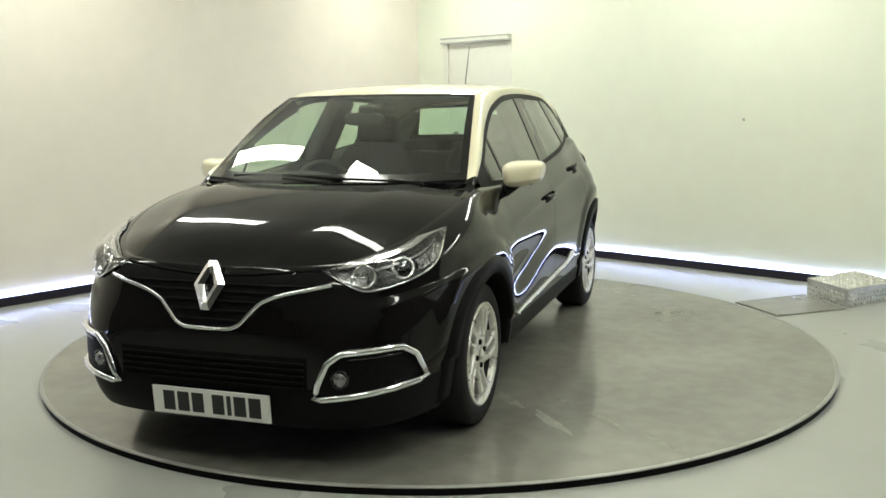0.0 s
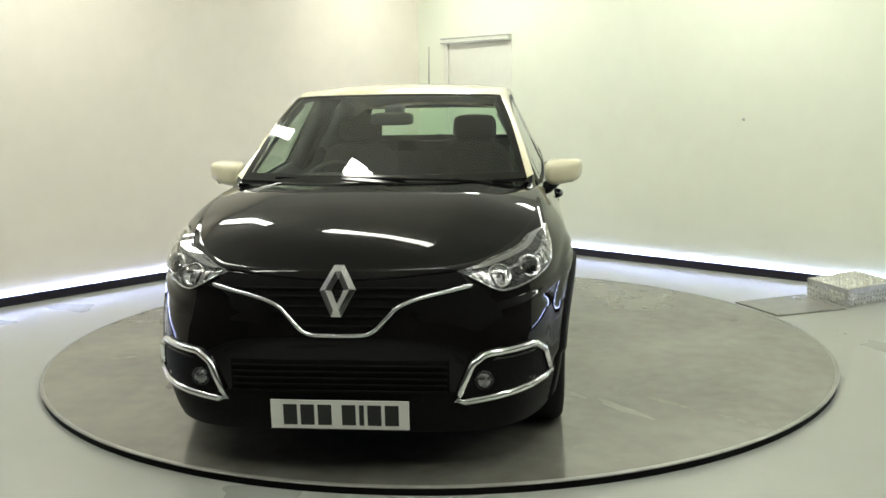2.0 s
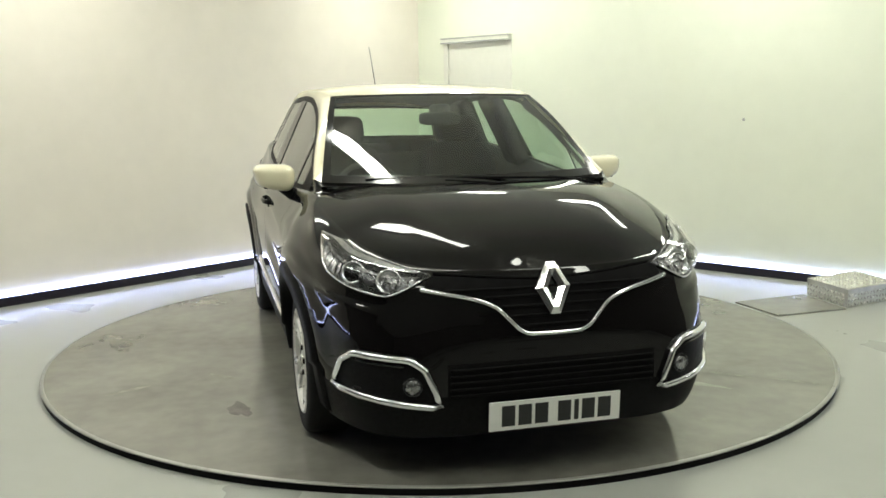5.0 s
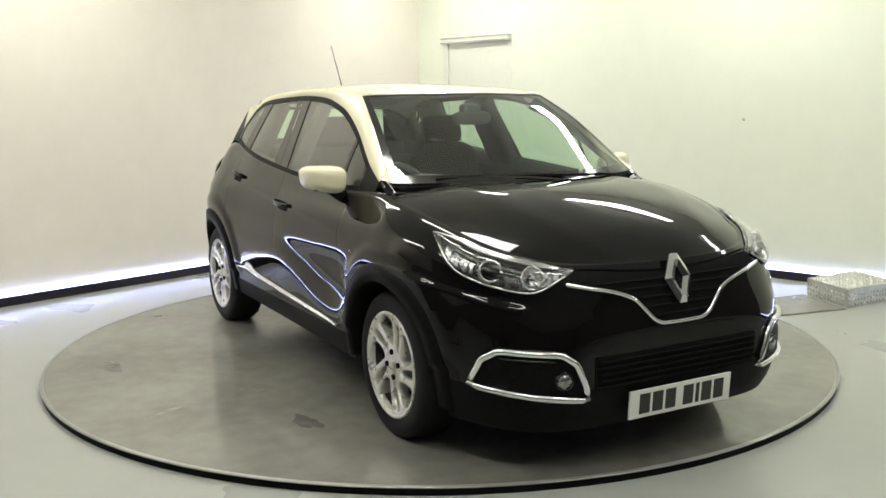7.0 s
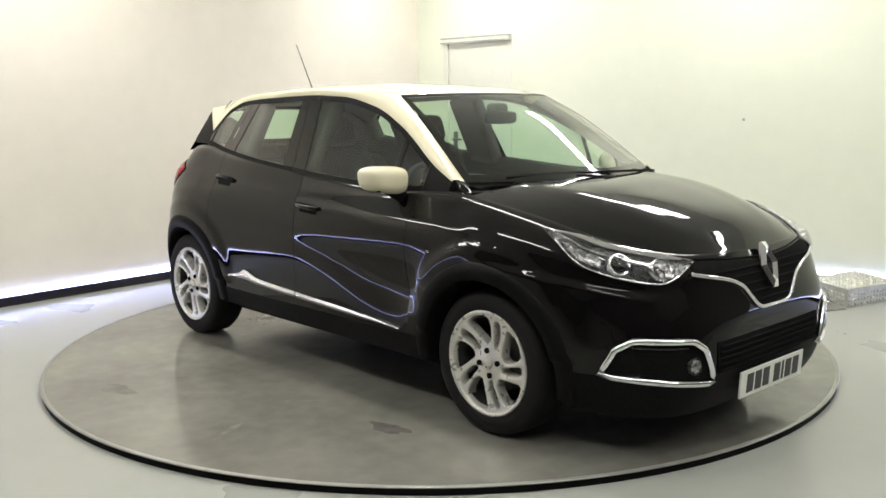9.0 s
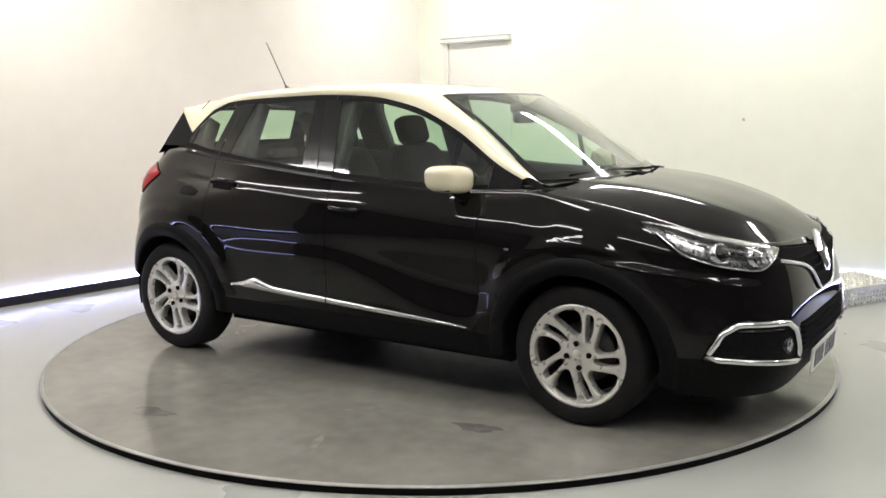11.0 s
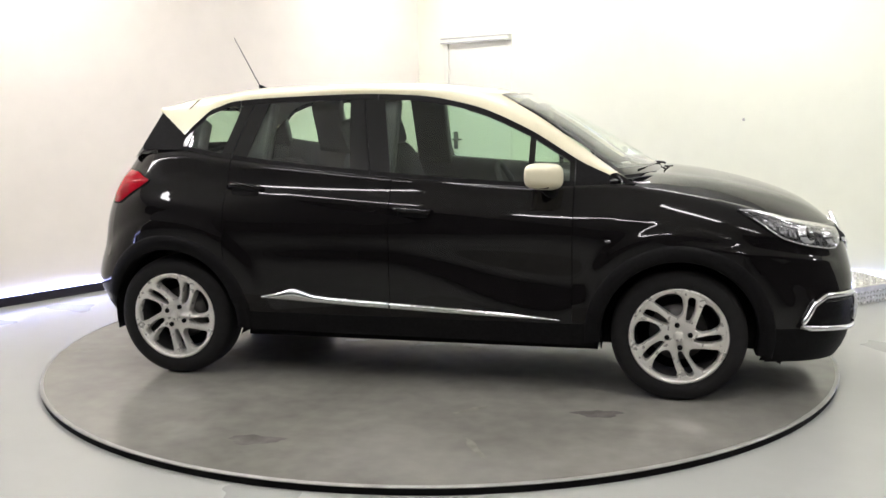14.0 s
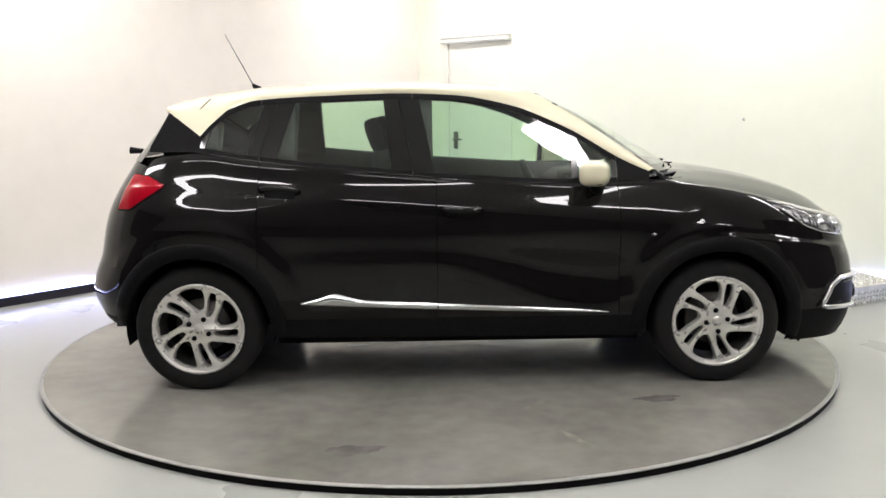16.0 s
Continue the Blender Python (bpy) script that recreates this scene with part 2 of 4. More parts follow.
def far_door():
    m = wall_frame(CORNER, RIGHT_END)
    thing = empty("door_1")
    x0, x1, top = 0.385, 1.295, 2.08
    bm = bmesh.new()
    box(bm, (x0 + 0.075, 0.003, ZF), (x1 - 0.001, 0.012, top - 0.036), m)
    soften(part("door_leaf", bm, DOORWHITE, thing, "flush white door leaf", False), 0.003)
    bm = bmesh.new()
    box(bm, (x0 + 0.0, 0.003, top - 0.035), (x1 + 0.0, 0.06, top + 0.02), m)
    soften(part("door_head", bm, DOORWHITE, thing, "white painted head frame", False), 0.004)
    # Grey strips along the head's edges take the place of edge shade.
    for z in (top + 0.012, top - 0.033):
        bm = bmesh.new()
        box(bm, (x0, 0.061, z - 0.007), (x1, 0.066, z + 0.007), m)
        part("head_shade_strip", bm, TRIMGREY, thing, "thin grey strip standing for edge shade", False)
    bm = bmesh.new()
    box(bm, (x0 + 0.01, 0.003, ZF), (x0 + 0.07, 0.03, top - 0.038), m)
    soften(part("door_jamb", bm, DOORWHITE, thing, "white painted jamb", False), 0.004)
    handle = bmesh.new()
    rod(handle, m @ Vector((x0 + 0.17, 0.02, 1.05)), m @ Vector((x0 + 0.17, 0.075, 1.05)), 0.011)
    rod(handle, m @ Vector((x0 + 0.16, 0.07, 1.05)), m @ Vector((x0 + 0.29, 0.07, 1.05)), 0.010)
    box(handle, (x0 + 0.145, 0.02, 0.95), (x0 + 0.195, 0.032, 1.13), m)
    part("door_handle", handle, BRAKE, thing, "dull steel lever handle")
    tagged(thing, "closed white flush door with edge shade added as grey strips on its head frame", "door", kind="structure")


far_door()


# A small raised disc for a grey spot of unknown kind.
def wall_spot(at):
    m = wall_frame(CORNER, RIGHT_END)
    m.translation = at
    bm = bmesh.new()
    rod(bm, m @ Vector((0, 0.002, 0)), m @ Vector((0, 0.008, 0)), 0.013, 0.011, 16)
    rod(bm, m @ Vector((0, 0.007, 0)), m @ Vector((0, 0.012, 0)), 0.005, n=10)
    tagged(link("wall_spot", bm, TRIMGREY), "small grey raised spot on the white wall", "wall plug")


wall_spot(Vector((2.54644112, 2.22331908, 1.25709692)))


# ---- turntable ----
RADIUS = 2.255


def turntable_thing():
    thing = empty("turntable")
    bm = bmesh.new()
    rows = []
    prof = [(0.0, 0.0), (0.6, 0.0), (1.2, 0.0), (1.8, 0.0), (RADIUS - 0.02, 0.0)]
    n = 128
    for i in range(n + 1):
        a = 2 * math.pi * i / n
        rows.append([(r * math.cos(a), r * math.sin(a), z) for r, z in prof])
    sheet(bm, rows)
    part("deck", bm, DISC, thing, "worn grey painted deck with smudges")
    bm = bmesh.new()
    rows = []
    prof = [(RADIUS - 0.0205, 0.001), (RADIUS - 0.006, 0.001), (RADIUS, -0.002), (RADIUS, -0.005), (RADIUS - 0.006, -0.006)]
    for i in range(n + 1):
        a = 2 * math.pi * i / n
        rows.append([(r * math.cos(a), r * math.sin(a), z) for r, z in prof])
    sheet(bm, rows)
    part("edge_band", bm, RIMSTEEL, thing, "worn steel edge band")
    bm = bmesh.new()
    rows = [[((RADIUS - 0.006) * math.cos(2 * math.pi * i / n), (RADIUS - 0.006) * math.sin(2 * math.pi * i / n), z) for z in (-0.005, ZF)] for i in range(n + 1)]
    sheet(bm, rows)
    part("skirt", bm, LINER, thing, "black recessed skirt")
    return tagged(thing, "large round grey turntable with a steel edge, on the floor", "turntable")


table = turntable_thing()


def deck_marks():
    """Tyre smudges and scuffs on the deck."""
    def blot(x, y, rx, ry, turn, mat, label, seed, z=0.0022):
        rnd = random.Random(seed)
        bm = bmesh.new()
        ph = [rnd.uniform(0, 6.28) for _ in range(4)]
        vs = []
        for k in range(40):
            a = 2 * math.pi * k / 40
            r = 1 + 0.16 * math.sin(3 * a + ph[0]) + 0.10 * math.sin(5 * a + ph[1]) + 0.07 * math.sin(9 * a + ph[2])
            px, py = rx * r * math.cos(a), ry * r * math.sin(a)
            c, s_ = math.cos(turn), math.sin(turn)
            vs.append(bm.verts.new((x + px * c - py * s_, y + px * s_ + py * c, z)))
        bm.faces.new(vs)
        part("deck_smudge", bm, mat, table, label, False)
    blot(-0.38, -1.865, 0.115, 0.055, 0.1, STAIN, "shiny oily smudge, darkened for the reflected car", 1)
    blot(1.035, -1.255, 0.105, 0.050, 0.15, STAIN, "shiny oily smudge, darkened for the reflected car", 2)
    blot(-2.04, -0.68, 0.10, 0.035, 0.6, SCUFF, "faint brown scuff", 3)
    for k, (x, y, r) in enumerate(((0.97, 0.95, 0.11), (1.22, 1.22, 0.13), (1.45, 1.50, 0.14), (0.46, -1.30, 0.10), (0.56, -1.78, 0.12), (1.82, 0.74, 0.03), (-0.10, -0.16, 0.16), (0.25, -0.2, 0.12))):
        blot(x, y, r, 0.018 if k < 5 else 0.02, math.atan2(y, x) if k < 3 else 1.3 * k, SCUFF, "faint brown scuff", 10 + k)
    rnd = random.Random(5)
    for k in range(22):
        blot(rnd.uniform(-0.52, 0.42), rnd.gauss(-0.03, 0.07), rnd.uniform(0.03, 0.11), rnd.uniform(0.008, 0.022), rnd.uniform(-0.5, 0.5), SCUFF if k % 4 == 0 else GRIME, "broken grime mark", 50 + k)
    for k, (x, y, r) in enumerate(((1.05, 0.72, 0.13), (1.30, 0.98, 0.16))):
        blot(x, y, r, 0.03, 0.7, PALE, "pale worn patch", 31 + k, 0.0016)


deck_marks()


# ---- checker-plate step box and ramp plate ----
def step_box():
    a, u, v = Vector((2.757, 1.278, 0)), Vector((0.22, -0.975, 0)), Vector((0.871, 0.49, 0))
    lu, lv, z1 = 0.472, 0.55, 0.095
    thing = empty("step_box")
    bm = bmesh.new()
    q = [a, a + u * lu, a + u * lu + v * lv, a + v * lv]
    lo = [bm.verts.new((p.x, p.y, ZF)) for p in q]
    hi = [bm.verts.new((p.x, p.y, z1)) for p in q]
    bm.faces.new(lo), bm.faces.new(hi)
    for i in range(4):
        bm.faces.new((lo[i], lo[(i + 1) % 4], hi[(i + 1) % 4], hi[i]))
    soften(part("box_body", bm, CHECKER, thing, "bare aluminium sheet", False), 0.004)
    bm = bmesh.new()

    def studs(o, e, f, le, lf, nrm):
        step = 0.034
        for i in range(int(le / step)):
            for j in range(int(lf / step)):
                c = o + e * (step * (i + 0.5)) + f * (step * (j + 0.5))
                s = 1 if (i + j) % 2 else -1
                g = (e * s + f).normalized()
                h = g.cross(nrm).normalized()
                vs = [bm.verts.new(c + g * 0.019), bm.verts.new(c + h * 0.008), bm.verts.new(c - g * 0.019), bm.verts.new(c - h * 0.008)]
                t = bm.verts.new(c + nrm * 0.006)
                for k in range(4):
                    bm.faces.new((vs[k], vs[(k + 1) % 4], t))
    up = Vector((0, 0, 1))
    studs(a + up * z1, u, v, lu, lv, up)
    studs(a + up * ZF, u, up, lu, z1 - ZF, Vector((u.y, -u.x, 0)))
    studs(a + u * lu + up * ZF, v, up, lv, z1 - ZF, Vector((v.y, -v.x, 0)))
    tagged(part("tread_studs", bm, STUD, thing, "raised lozenge studs", False), kind="stuff")
    tagged(thing, "aluminium checker-plate step box on the floor", "step box")
    plate = bmesh.new()
    q = [(2.14, 1.02), (2.72, 1.25), (2.83, 0.76), (2.29, 0.58)]
    lo = [plate.verts.new((x, y, ZF)) for x, y in q]
    hi = [plate.verts.new((x, y, ZF + 0.012)) for x, y in q]
    plate.faces.new(lo), plate.faces.new(hi)
    for i in range(4):
        plate.faces.new((lo[i], lo[(i + 1) % 4], hi[(i + 1) % 4], hi[i]))
    tagged(link("cover_plate", plate, DISC, smooth=False), "flat grey metal cover plate beside the step box", "cover plate")


step_box()

# ---- the car: x forward, y to its left, z up, from the middle of its wheelbase ----
car = empty("car")
AXLE, HUB_Z, TYRE_R = 1.30, 0.315, 0.318
blunt = spline((0.18, 5.6), (0.40, 5.6), (0.55, 4.7), (0.70, 3.85), (1.2, 3.6))
half_width = spline((0.18, 0.82), (0.26, 0.84), (0.36, 0.856), (0.5, 0.864), (0.65, 0.872), (0.78, 0.868), (0.9, 0.845), (1.0, 0.815), (1.2, 0.77))
nose = spline((0.18, 2.075), (0.26, 2.118), (0.40, 2.143), (0.55, 2.143), (0.65, 2.126), (0.75, 2.095), (0.85, 2.045), (1.1, 1.95))
tail = spline((0.26, -1.80), (0.34, -1.90), (0.48, -1.955), (0.56, -1.935), (0.66, -1.895), (0.80, -1.865), (1.0, -1.80), (1.2, -1.70))
shoulder_z = spline((0.0, 0.800), (0.30, 0.815), (0.55, 0.865), (0.8, 0.945), (1.0, 1.000))
belt_z = spline((1.2, 1.000), (1.0, 1.022), (0.85, 1.018), (0.6, 1.012), (0.085, 1.040), (-0.58, 1.096), (-1.05, 1.149), (-1.3, 1.185), (-1.6, 1.19))
belt_y = spline((1.2, 0.735), (0.95, 0.744), (0.6, 0.771), (0.0, 0.785), (-0.6, 0.774), (-1.05, 0.725), (-1.3, 0.685), (-1.6, 0.63))


def bottom_z(s):
    return spline((0, 0.185), (0.8, 0.20), (1.15, 0.25), (1.9, 0.265), (2.3, 0.30), (3, 0.32))(s)


def ramp01(t):
    t = max(0.0, min(1.0, t))
    return t * t * (3 - 2 * t)


def flank(x, z):
    """Door scoop and haunches, as a change of the half width."""
    g = ramp01((x + 0.20) / 0.95)
    scoop = -(0.004 + 0.036 * g) * math.exp(-((z - 0.70 + 0.13 * g) / (0.05 + 0.065 * g)) ** 2) * max(0.0, 1 - (x / 0.93) ** 8)
    haunch = 0.012 * math.exp(-((z - 0.80) / 0.12) ** 2) * (math.exp(-((x + 1.1) / 0.35) ** 2) + 0.8 * math.exp(-((x - 1.1) / 0.3) ** 2))
    fade = max(0.0, 1 - ((x + 0.33) / 1.25) ** 6)
    ridge = 0.009 * math.exp(-abs(z - crease_z(x)) / 0.035) * fade
    hip = 0.020 * math.exp(-((z - 0.92) / 0.15) ** 2) * math.exp(-((x + 1.35) / 0.42) ** 2)
    flare = 0.0
    if z > 0.40:
        for ax, r in ((AXLE, 0.485), (-AXLE, 0.505)):
            flare += 0.015 * (1 - ramp01((math.hypot(x - ax, z - HUB_Z) - r) / 0.058))
    return scoop + haunch + ridge + flare + hip


def crease_z(x):
    """The pressed line that falls from the tail light to the front wing."""
    return 0.910 - 0.089 * (x + 0.05)


under_lamp = spline((0.30, 0.648), (0.36, 0.655), (0.50, 0.675), (0.70, 0.710), (0.95, 0.752))


def lamp_ledge(s, z):
    """The bumper stands proud under the headlights, with a sharp upper edge."""
    d = under_lamp(s) - z
    fade = ramp01((s - 0.30) / 0.12) * ramp01((1.0 - s) / 0.12)
    return 0.013 * fade * (ramp01(1 + d / 0.030) if d < 0 else math.exp(-d / 0.09))


def plan(s, z):
    """The body's outline at a height: s 0 nose, 1 front axle, 2 rear axle, 3 tail."""
    hw = half_width(z)
    if s <= 1:
        a = s * math.pi / 2
        x, y = 1.2 + (nose(z) - 1.2) * max(0.0, math.cos(a)) ** (2 / 2.2), hw * math.sin(a) ** (2 / blunt(z))
        b = lamp_ledge(s, z)
        x, y = x + b * math.cos(a), y + b * math.sin(a)
    elif s <= 2:
        x, y = 1.2 - 2.4 * (s - 1), hw
    else:
        a = (3 - s) * math.pi / 2
        x, y = -1.2 + (tail(z) + 1.2) * max(0.0, math.cos(a)) ** (2 / 2.2), hw * math.sin(a) ** (2 / 4.6)
    return x, y + flank(x, z)


def rim_of_body(s):
    """The shoulder line on which bonnet and windows sit."""
    if s <= 1:
        a = s * math.pi / 2
        return 1.2 + 0.86 * max(0.0, math.cos(a)) ** (2 / 2.2), 0.735 * math.sin(a) ** (2 / 3.4), shoulder_z(s)
    if s <= 2:
        x = 1.2 - 2.4 * (s - 1)
        return x, belt_y(x), belt_z(x)
    a = (3 - s) * math.pi / 2
    x = -1.2 - 0.49 * max(0.0, math.cos(a)) ** (2 / 2.2)
    return x, belt_y(-1.2) * math.sin(a) ** (2 / 4.6), belt_z(x) - 0.05 * (s - 2)


def roll(s):
    return spline((0, 0.07), (0.6, 0.10), (1.0, 0.14), (1.4, 0.10), (1.75, 0.14), (2.0, 0.26), (3, 0.30))(s)


def skin(s, z, side=1, out=0.0):
    """A point of the painted body at s and z; out lifts it off along the plan normal."""
    sx, sy, sz = rim_of_body(s)
    x, y = plan(s, z)
    d = roll(s)
    t = (z - (sz - d)) / d
    if t > 0:
        k = 1 - math.sqrt(max(0.0, 1 - min(t, 1) ** 2))
        w = ramp01((s - 0.985) / 0.085)
        q = min(t, 1)
        w *= ramp01((2.35 - s) / 0.30)
        k += (0.66 * q + 0.34 * ramp01((q - 0.90) / 0.10) - k) * w
        x, y = x + (sx - x) * k, y + (sy - y) * k
    if out:
        e = 0.004
        a, b = Vector(skin(max(0, s - e), z)), Vector(skin(min(3, s + e), z))
        up = Vector(skin(s, min(z + 0.004, sz))) - Vector(skin(s, z - 0.004))
        n = (b - a).cross(up)
        n.normalize()
        if n.dot(Vector((x, y * 1.0 + 1e-4, 0))) < 0:
            n = -n
        x, y, z = x + n.x * out, y + n.y * out, z + n.z * out
    return (x, y * side, z)


GAPS = {"wing_door": 0.80, "doors": -0.104, "quarter": -0.985}


def s_of_x(x):
    return 1 + (1.2 - x) / 2.4


def columns():
    s = [0.0] + [(i / 40) ** 1.35 for i in range(1, 41)]
    xs = list(np.linspace(1.2, -1.2, 91))
    for g in GAPS.values():
        xs = [x for x in xs if abs(x - g) > 0.018] + [g - 0.0016, g + 0.0016]
    s += [s_of_x(x) for x in sorted(xs, reverse=True)[1:]]
    s += [3 - (i / 20) ** 1.35 for i in range(19, -1, -1)]
    return s


def rows_of(s):
    zb, zt = bottom_z(s), rim_of_body(s)[2]
    d = roll(s)
    low = list(np.linspace(zb, 0.36, 5))
    mid = list(np.linspace(0.36, 0.62, 8))[1:]
    fold = zt - d
    if s > 1:
        x = 1.2 - 2.4 * (min(s, 2) - 1)
        w = max(0.0, min(1.0, (s - 1.0) / 0.15)) * max(0.0, min(1.0, (2.5 - s) / 0.4))
        fold += (min(crease_z(x), zt - 0.04) - fold) * w
    top = list(np.linspace(0.62, fold, 20))[1:]
    bend = [fold + (zt - fold) * math.sin(math.pi / 2 * k / 12) for k in range(1, 13)]
    return low + mid + top + bend


COLS = columns()


def in_arch(x, z, r=0.395):
    return min(math.hypot(x - AXLE, z - HUB_Z), math.hypot(x + AXLE, z - HUB_Z)) < r


def panel_at(s, i):
    """Which panel a shell face belongs to; i is its row."""
    x = plan(s, 0.5)[0]
    if 1 < s < 2.05:
        for g in GAPS.values():
            if abs(x - g) < 0.0015:
                return None
    if s < 0.985:
        return "lower_bumper" if i < 4 else ("front_bumper" if i < 11 else "front_wing")
    if x > GAPS["wing_door"]:
        return "front_wing" if i >= 4 else "sill"
    if x > GAPS["quarter"] and i < 4:
        return "sill"
    if x > GAPS["doors"]:
        return "front_door"
    if x > GAPS["quarter"]:
        return "rear_door"
    if s > 2.03 and i < 11:
        return "rear_bumper" if i >= 4 else "rear_lower_bumper"
    return "rear_quarter" if s < 2.5 else "tailgate"


PANELS = {"lower_bumper": (PLASTIC, "black grained plastic"), "front_bumper": (PAINT, ""), "front_wing": (PAINT, ""), "sill": (PLASTIC, "black grained plastic"),
          "front_door": (PAINT, ""), "rear_door": (PAINT, ""), "rear_bumper": (PAINT, ""), "rear_lower_bumper": (PLASTIC, "black grained plastic"),
          "rear_quarter": (PAINT, ""), "tailgate": (PAINT, "")}


def body_shell():
    made = {}
    for side in (1, -1):
        pts = [[skin(s, z, side) for z in rows_of(s)] for s in COLS]
        for name, (mat, label) in PANELS.items():
            def keep(i, j):
                sm = (COLS[i] + COLS[i + 1]) / 2
                if panel_at(sm, j) != name:
                    return False
                c = (Vector(pts[i][j]) + Vector(pts[i + 1][j + 1])) / 2
                return not in_arch(c.x, c.z)
            if name in ("lower_bumper", "front_bumper", "rear_bumper", "rear_lower_bumper", "tailgate"):
                made.setdefault(name, []).append((pts, keep))
            else:
                bm = sheet(bmesh.new(), pts, keep)
                ob = part(name, bm, mat, car, label)
                made[(name, side)] = ob
    for name, halves in made.items():
        if isinstance(name, str):
            bm = bmesh.new()
            for pts, keep in halves:
                sheet(bm, pts, keep)
            bmesh.ops.remove_doubles(bm, verts=bm.verts, dist=0.001)
            part(name, bm, PANELS[name][0], car, PANELS[name][1])
    # dark structure behind the gaps
    bm = bmesh.new()
    for side in (1, -1):
        inner = [[Vector(skin(s, z, side)) - Vector((0.02 * (1 if s < 1.5 else -1) * (s < 0.95 or s > 2.05), 0.022 * side * min(1, s * 3, (3 - s) * 3), 0)) for z in rows_of(s)] for s in COLS]
        sheet(bm, inner, lambda i, j: not in_arch(*[((inner[i][j] + inner[i + 1][j + 1]) / 2)[k] for k in (0, 2)]))
    part("inner_shell", bm, LINER, car, "matt black inner structure")
    return made


doors = body_shell()

# bonnet
bonnet_top = spline((2.06, 0.800), (1.98, 0.868), (1.9, 0.915), (1.75, 0.970), (1.6, 1.010), (1.4, 1.045), (1.2, 1.060), (1.0, 1.068))


def bonnet():
    ss = [0.0] + [(i / 26) ** 1.35 for i in range(1, 27)] + [1 + 0.083 * k / 4 for k in range(1, 5)]
    rows = []
    for s in ss:
        x, y, z = rim_of_body(s)
        bow = 0.21 * max(0.0, min(1.0, (2.0 - x) / 1.0)) ** 1.5
        r = []
        for k in range(-14, 15):
            q = k / 14
            xx = x + bow * (1 - q * q)
            zc = bonnet_top(xx)
            shape = (1 - abs(q) ** 2.6)
            crease = 0.006 * math.exp(-((abs(q) - 0.62) / 0.10) ** 2) * min(1, (2.06 - x) / 0.3)
            r.append((xx, y * q, z + (zc - z) * shape + crease))
        rows.append(r)
    bm = sheet(bmesh.new(), rows)
    return part("bonnet", bm, PAINT, car)


bonnet()

# ---- greenhouse ----


def fin_z(x):
    return float(np.interp(x, (-1.60, -1.548, -1.460, -1.285), (1.19, 1.215, 1.384, 1.262)))


cream_front = spline((-1.159, 1.395), (-1.015, 1.441), (-0.70, 1.459), (-0.30, 1.468),
                 (-0.017, 1.457), (0.269, 1.405), (0.557, 1.288), (0.849, 1.118), (0.966, 1.066))


def cream_z(x):
    """Where the black window band ends and the cream paint begins."""
    if x < -1.159:
        return float(np.interp(x, (-1.52, -1.460, -1.292, -1.25, -1.159), (1.400, 1.384, 1.264, 1.312, 1.395)))
    return cream_front(x)


roof_edge_z = spline((0.41, 1.457), (0.2, 1.488), (-0.3, 1.505), (-0.9, 1.488), (-1.3, 1.440), (-1.52, 1.405))
roof_edge_y = spline((0.41, 0.545), (-0.3, 0.555), (-0.9, 0.535), (-1.3, 0.50), (-1.52, 0.475))
roof_mid_z = spline((0.47, 1.462), (0.30, 1.497), (0.0, 1.524), (-0.3, 1.535), (-0.9, 1.527), (-1.23, 1.496), (-1.45, 1.458), (-1.60, 1.425))
screen_x = spline((0, 0.41), (1, 1.02))
screen_y = spline((0, 0.545), (0.5, 0.618), (1, 0.690))
screen_z = spline((0, 1.457), (0.35, 1.335), (0.7, 1.190), (1, 1.062))


def side_y(x, z):
    k = z - belt_z(x)
    return belt_y(x) - (0.475 + 0.03 * ramp01(-x / 0.95)) * k - 0.04 * k * k


def side_point(x, z, side, out=0.0):
    return (x, side * (side_y(x, z) + out), z + out * 0.4)


def window_patch(outline, side, out, mat, name, parent, label="", slant=(0.0, 0.0)):
    """A flat-fitting pane: outline gives x range and lower and upper z curves."""
    x0, x1, low, high = outline
    rows = []
    for i in range(25):
        x = x0 + (x1 - x0) * i / 24
        lean = slant[0] + (slant[1] - slant[0]) * i / 24
        a = low(x)
        b = max(high(x + lean * max(0.0, high(x) - a)), a + 0.002)
        rows.append([side_point(x + lean * (b - a) * j / 8, a + (b - a) * j / 8, side, out) for j in range(9)])
    return part(name, sheet(bmesh.new(), rows), mat, parent, label)


def glass_low(x):
    return belt_z(x) + 0.022


def glass_top(x):
    return cream_z(x) - 0.028


